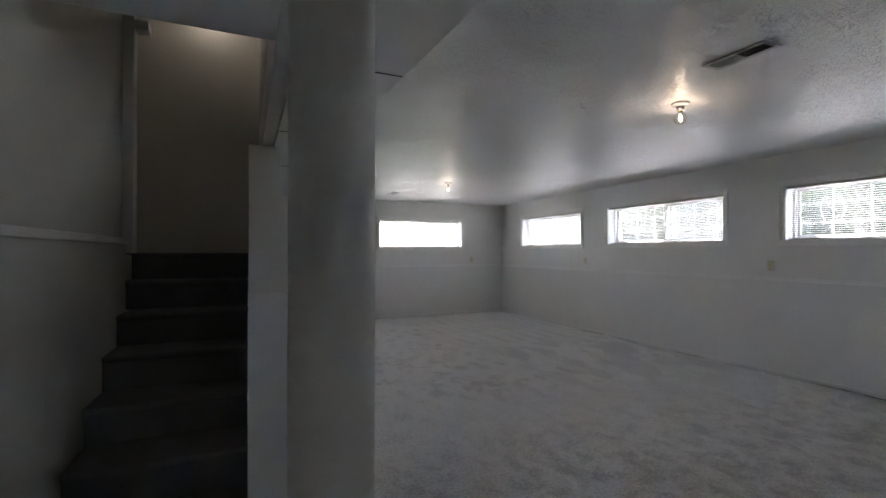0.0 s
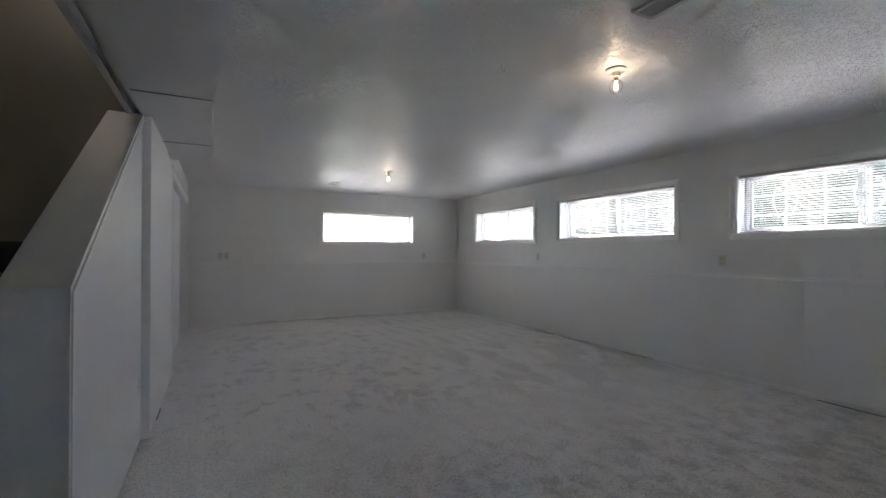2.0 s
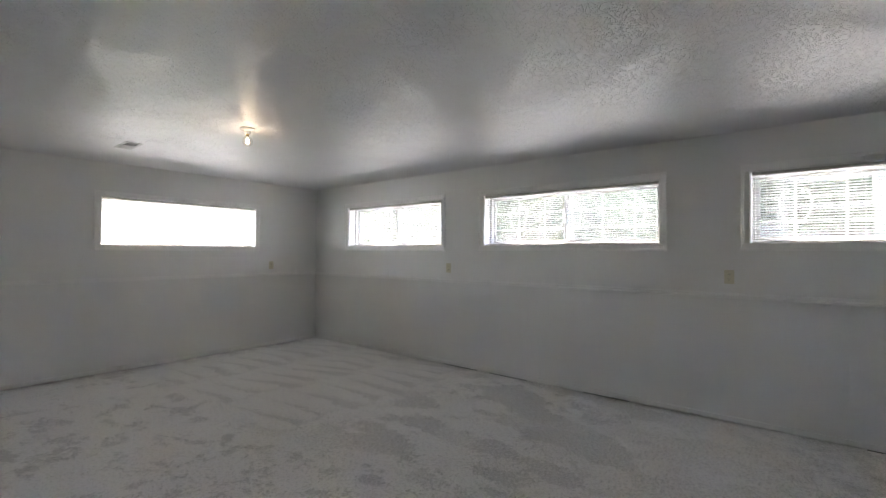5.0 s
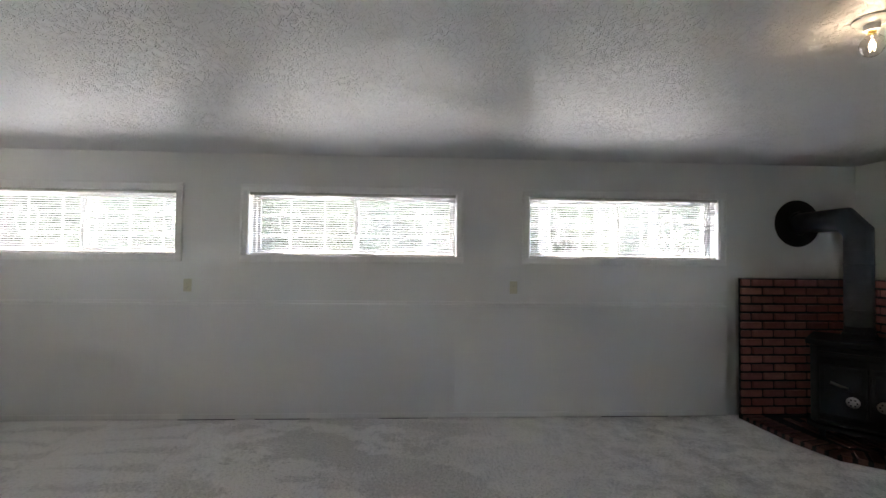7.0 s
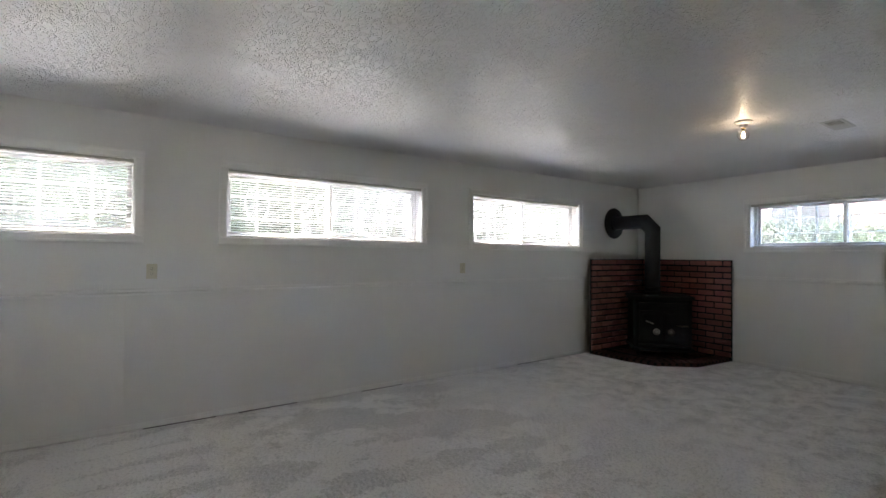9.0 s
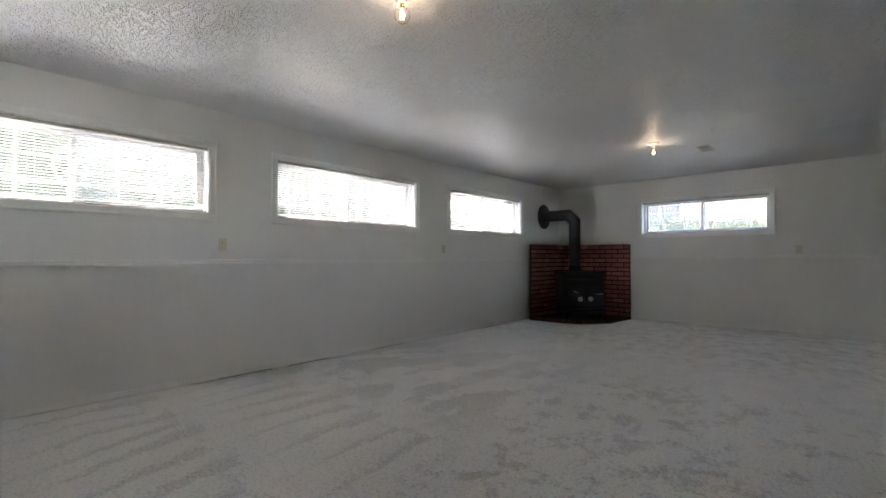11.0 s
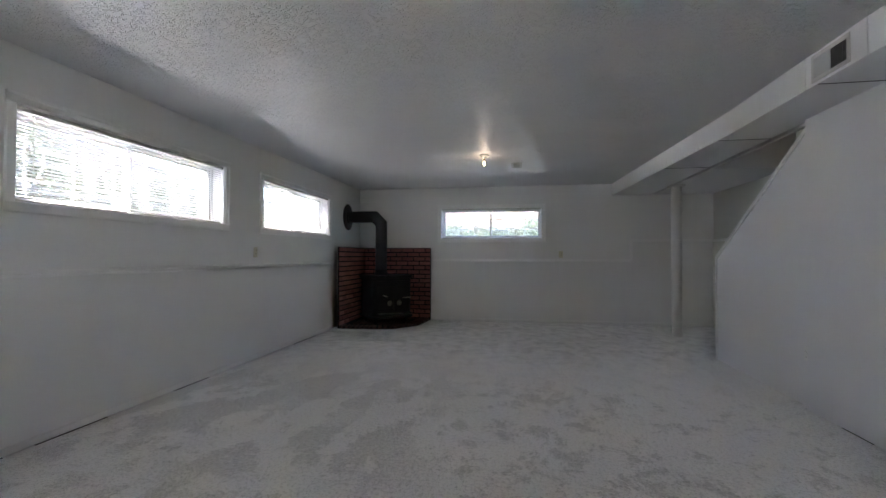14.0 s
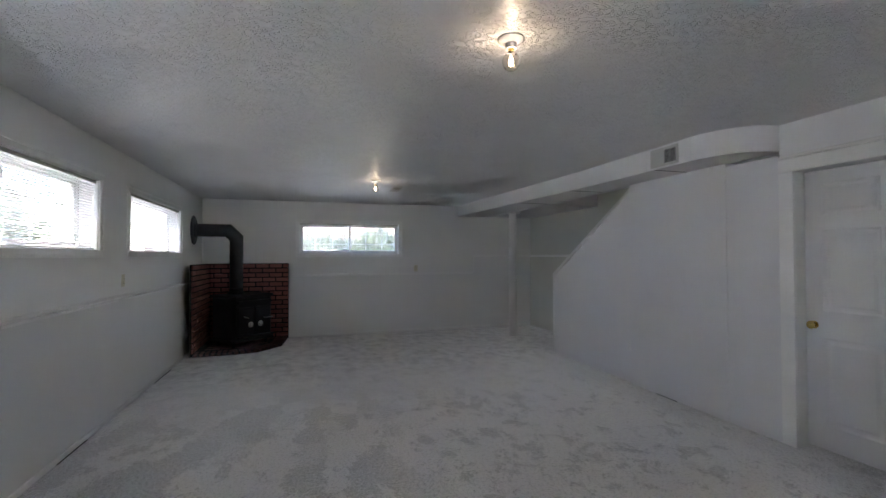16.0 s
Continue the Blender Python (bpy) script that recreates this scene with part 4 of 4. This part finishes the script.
ceiling_lamp(2.64, 2.505)
ceiling_lamp(2.62, 6.445)

stair_lamp = thing("flush_ceiling_light", (-0.50, 5.04, 3.75), "round frosted flush ceiling light above the landing", "ceiling light")
bm = bmesh.new()
lathe(bm, [(0.14, 0.0), (0.14, -0.02), (0.13, -0.05), (0.09, -0.08), (0.02, -0.09)], 32)
part("shade", bm, LAMP_GLOW, stair_lamp, "lit frosted glass shade", True)
bm = bmesh.new()
lathe(bm, [(0.15, 0.0), (0.15, -0.019), (0.141, -0.019)], 32)
part("rim", bm, VENT_PAINT, stair_lamp, smooth=True)


# ---- vents ----
def register(name, m, length, width, label, category):
    ob = new(name)
    ob.matrix_basis = m
    tagged(ob, label, category, "air vents")
    bm = bmesh.new()
    hl, hw, r = length / 2, width / 2, 0.024
    for x0, x1, y0, y1 in ((-hl, hl, -hw, -hw + r), (-hl, hl, hw - r, hw), (-hl, -hl + r, -hw + r, hw - r), (hl - r, hl, -hw + r, hw - r), (-0.004, 0.004, -hw + r, hw - r)):
        box(bm, x0, x1, y0, y1, 0.0006, 0.007, 0.0015)
    part("frame", bm, VENT_PAINT, ob)
    # thin black sheet in place of the shaded duct hollow
    bm = bmesh.new()
    box(bm, -hl + r, hl - r, -hw + r, hw - r, 0.0004, 0.0009)
    part("duct_shade", bm, DARK, ob, "dark sheet for the shade in the duct")
    n = int((length - 2 * r) / 0.0125)
    bm = bmesh.new()
    box(bm, -0.005, 0.005, -hw + r, hw - r, -0.0005, 0.0005)
    for v in bm.verts:
        v.co = pose(0, 0, 0.0045, 0, 32) @ v.co
    mesh = finish(bm, "slat", VENT_PAINT)
    for k in range(n):
        x = -hl + r + (k + 0.5) * (length - 2 * r) / n
        if abs(x) < 0.008:
            continue
        s = new("slat", mesh)
        s.parent = ob
        s.matrix_basis = pose(x, 0, 0, 0, 0, 180 if x > 0 else 0)
    return ob


register("ceiling_vent", pose(2.25, 1.84, CEIL, 180, 0, 90), 0.34, 0.14, "white metal ceiling register with angled slats", "vent")
register("ceiling_vent", pose(2.21, 7.92, CEIL, 180, 0, 90), 0.34, 0.14, "white metal ceiling register with angled slats", "vent")
register("soffit_vent", pose(0.4555, 5.07, 2.288, 90, 0, 90), 0.32, 0.165, "white wall register on the soffit, half open", "vent")

# ceiling hook
bm = bmesh.new()
pts = [(0, 0, 0), (0, 0, -0.03)] + [(0.012 - 0.012 * math.cos(a), 0, -0.03 - 0.012 * math.sin(a)) for a in (math.pi * k / 8 for k in range(1, 11))]
tube(bm, pts, 0.0022, 6)
hook = part("ceiling_hook", bm, VENT_PAINT, smooth=True)
hook.location = (1.98, 2.766, CEIL)
tagged(hook, "small white screw hook in the ceiling", "hook")


bm = bmesh.new()
tube(bm, [(0, 0.001, 0), (0, 0.018, 0.0), (0, 0.024, 0.008)], 0.0025, 6)
nail = part("wall_hook", bm, NICKEL, smooth=True)
nail.location = (1.83, 0.0, 2.14)
tagged(nail, "small metal hook in the wall above the window", "hook")


# ---- power outlets ----
def outlet(m, plastic=IVORY, label="ivory duplex power outlet on the painted wall"):
    ob = new("power_outlet")
    ob.matrix_basis = m
    tagged(ob, label, "power outlet", "wall outlets")
    bm = bmesh.new()
    box(bm, -0.035, 0.035, 0.0005, 0.006, -0.057, 0.057, 0.0025, 2)
    part("cover_plate", bm, plastic, ob)
    for z in (-0.02, 0.02):
        bm = bmesh.new()
        lathe(bm, [(0.0165, 0.0062), (0.0165, 0.009), (0.015, 0.0095)], 20, (0, 0, z), "y")
        face = part("socket", bm, plastic, ob, smooth=True)
        bm = bmesh.new()
        for x in (-0.0062, 0.0062):
            box(bm, x - 0.0011, x + 0.0011, 0.0096, 0.0099, z - 0.001, z + 0.007)
        lathe(bm, [(0.0024, 0.0096), (0.0024, 0.0099)], 8, (0, 0, z - 0.008), "y")
        part("slots", bm, DARK, face)
    return ob


for y in (6.316, 3.362):
    outlet(pose(ROOM_X, y, 1.19, 0, 0, 90))
for x in (0.556, 0.655, 4.357):
    outlet(pose(x, ROOM_Y, 1.18, 0, 0, 180))
outlet(pose(1.50, 0.0, 1.185, 0, 0, 0))
outlet(pose(0.032, 4.09, 0.40, 0, 0, -90), TRIM, "white duplex power outlet low on the panel wall")

# ---- outside ----
bm = bmesh.new()
for x0, x1, y0, y1 in ((ROOM_X + WALL_T, 400, -400, 400), (-400, LEFT_X - 0.12, -400, 400), (LEFT_X - 0.12, ROOM_X + WALL_T, ROOM_Y + WALL_T, 400), (LEFT_X - 0.12, ROOM_X + WALL_T, -400, -WALL_T)):
    vs = [bm.verts.new(p) for p in ((x0, y0, GROUND), (x1, y0, GROUND), (x1, y1, GROUND), (x0, y1, GROUND))]
    bm.faces.new(vs)
structure("ground", bm, GRASS, "lawn round the house at window level", "ground")
# unseen paving, added to bounce neutral daylight onto the ceiling and slats
bm = bmesh.new()
for x0, x1, y0, y1 in ((ROOM_X + WALL_T + 0.001, 8.3, -3.2, 12.5), (LEFT_X, ROOM_X + WALL_T, -3.2, -WALL_T - 0.001), (LEFT_X, ROOM_X + WALL_T, ROOM_Y + WALL_T + 0.001, 12.5)):
    box(bm, x0, x1, y0, y1, GROUND - 0.05, GROUND + 0.06, 0.01)
structure("pavement", bm, CONCRETE, "unseen pale paving that bounces daylight into the room", "pavement")
bm = bmesh.new()
box(bm, LEFT_X - 0.3, ROOM_X + WALL_T + 0.02, -WALL_T - 0.02, ROOM_Y + WALL_T + 0.02, 3.86, 4.0)
box(bm, 0.051, ROOM_X + WALL_T, -WALL_T, ROOM_Y + WALL_T, 2.601, 2.8)
structure("roof", bm, ROOFING, "floor and roof above the basement room", "roof")


def shrub(x, y, height, width, seed, count, label):
    r = random.Random(seed)
    ob = thing("shrub", (x, y, GROUND), label, "shrub", "garden shrubs")
    bm = bmesh.new()
    for k in range(7):
        a = r.uniform(0, 6.28)
        l = height * r.uniform(0.6, 0.95)
        tube(bm, [(0.05 * math.cos(a), 0.05 * math.sin(a), 0), (width * 0.2 * math.cos(a), width * 0.2 * math.sin(a), l * 0.5), (width * 0.38 * math.cos(a), width * 0.38 * math.sin(a), l)], [0.025, 0.015, 0.005], 5)
    part("stems", bm, BARK, ob)
    verts, faces = [], []
    for k in range(count):
        a, e = r.uniform(0, 6.28), r.uniform(-0.3, 1.0)
        rad = r.uniform(0.55, 1.0) * (1 + 0.25 * math.sin(3 * a + seed) + 0.2 * math.sin(5 * a + 7 * e))
        c = Vector((width / 2 * rad * math.cos(a) * math.sqrt(max(0, 1 - e * e)), width / 2 * rad * math.sin(a) * math.sqrt(max(0, 1 - e * e)), height * (0.5 + 0.47 * rad * e)))
        q = Euler((r.uniform(0, 6), r.uniform(0, 6), r.uniform(0, 6))).to_matrix()
        s = r.uniform(0.02, 0.045)
        i = len(verts)
        verts += [c + q @ Vector(p) * s for p in ((-1, 0, 0), (0, -0.45, 0.1), (1, 0, 0), (0, 0.45, 0.1))]
        faces.append((i, i + 1, i + 2, i + 3))
    mesh = bpy.data.meshes.new("crown")
    mesh.from_pydata(verts, [], faces)
    mesh.materials.append(LEAF)
    crown = new("crown", mesh)
    crown.parent = ob
    return ob


for k in range(13):
    shrub(9.7 + 0.4 * math.sin(2.1 * k), -3.0 + 1.3 * k, 1.85 + 0.3 * math.sin(1.7 * k), 1.9, 20 + k, 15000, "dense green garden shrub behind the grille")
for k in range(6):
    shrub(0.2 + 1.3 * k, -4.2 + 0.3 * math.sin(2.3 * k), 1.02 + 0.12 * math.sin(2 * k), 1.6, 60 + k, 12000, "green garden shrub in front of a brick house")


def bare_tree(x, y, height, seed):
    r = random.Random(seed)
    ob = thing("bare_tree", (x, y, GROUND), "bare branching tree with grey bark", "tree", "bare trees")
    bm = bmesh.new()

    def limb(p, d, l, rad, level):
        q = p + d * l * 0.5 + Vector((r.uniform(-1, 1), r.uniform(-1, 1), r.uniform(-0.3, 0.6))) * l * 0.08
        e = q + (d + Vector((r.uniform(-1, 1), r.uniform(-1, 1), 0.4)) * 0.2).normalized() * l * 0.5
        tube(bm, [p, q, e], [rad, rad * 0.8, rad * 0.55], 6 if level < 2 else 4)
        if level < 4:
            for j in range(3 if level else 4):
                nd = (d + Vector((r.uniform(-1, 1), r.uniform(-1, 1), r.uniform(0.0, 0.8))) * 0.9).normalized()
                limb(e if j else q, nd, l * r.uniform(0.55, 0.8), rad * 0.55, level + 1)

    limb(Vector((0, 0, -0.05)), Vector((0, 0, 1)), height * 0.35, 0.07, 0)
    part("limbs", bm, BARK, ob)
    return ob


bare_tree(1.6, -5.4, 4.0, 5)
bare_tree(8.2, 10.5, 4.2, 8)
bare_tree(8.0, -2.2, 4.0, 11)


def neighbour(x0, x1, y0, y1, hz, label):
    ob = thing("neighbour_house", ((x0 + x1) / 2, (y0 + y1) / 2, GROUND), label, "house")
    hx, hy = (x1 - x0) / 2, (y1 - y0) / 2
    bm = bmesh.new()
    box(bm, -hx, hx, -hy, hy, -0.1, hz)
    part("wall", bm, HOUSE_BRICK, ob, "pale pink brick wall")
    bm = bmesh.new()
    prism_x(bm, [(-hy - 0.5, hz), (hy + 0.5, hz), (0, hz + 1.9)], -hx - 0.4, hx + 0.4)
    part("roof", bm, ROOFING, ob)
    for sx in (-0.5, 0.45):
        for sy in (-1, 1):
            bm = bmesh.new()
            c = hx * sx
            for a0, a1, b0, b1 in ((c - 0.7, c + 0.7, 0.95, 1.0), (c - 0.7, c + 0.7, 2.15, 2.2), (c - 0.7, c - 0.64, 1.0, 2.15), (c + 0.64, c + 0.7, 1.0, 2.15), (c - 0.02, c + 0.02, 1.0, 2.15)):
                box(bm, a0, a1, sy * hy, sy * (hy + 0.05), b0, b1)
            win = part("window", bm, VINYL, ob)
            bm = bmesh.new()
            box(bm, c - 0.64, c + 0.64, sy * (hy + 0.005), sy * (hy + 0.02), 1.0, 2.15)
            part("pane", bm, DARK, win)
    return ob


neighbour(-4.5, 9.5, -15.5, -8.0, 3.4, "neighbouring pale pink brick house with a pinkish roof")
neighbour(15.0, 23.0, -12.0, 22.0, 2.4, "far pale brick house beyond the hedge")

fence = thing("garden_fence", (8.75, 1.6, GROUND), "weathered grey post-and-rail garden fence", "fence")
for k in range(6):
    bm = bmesh.new()
    box(bm, -0.06, 0.06, -2.5 + k - 0.06, -2.5 + k + 0.06, -0.05, 1.55, 0.006)
    part("post", bm, FENCE_WOOD, fence)
for z in (0.45, 0.95, 1.35):
    bm = bmesh.new()
    box(bm, 0.061, 0.1, -2.6, 2.6, z, z + 0.1, 0.004)
    part("rail", bm, FENCE_WOOD, fence)
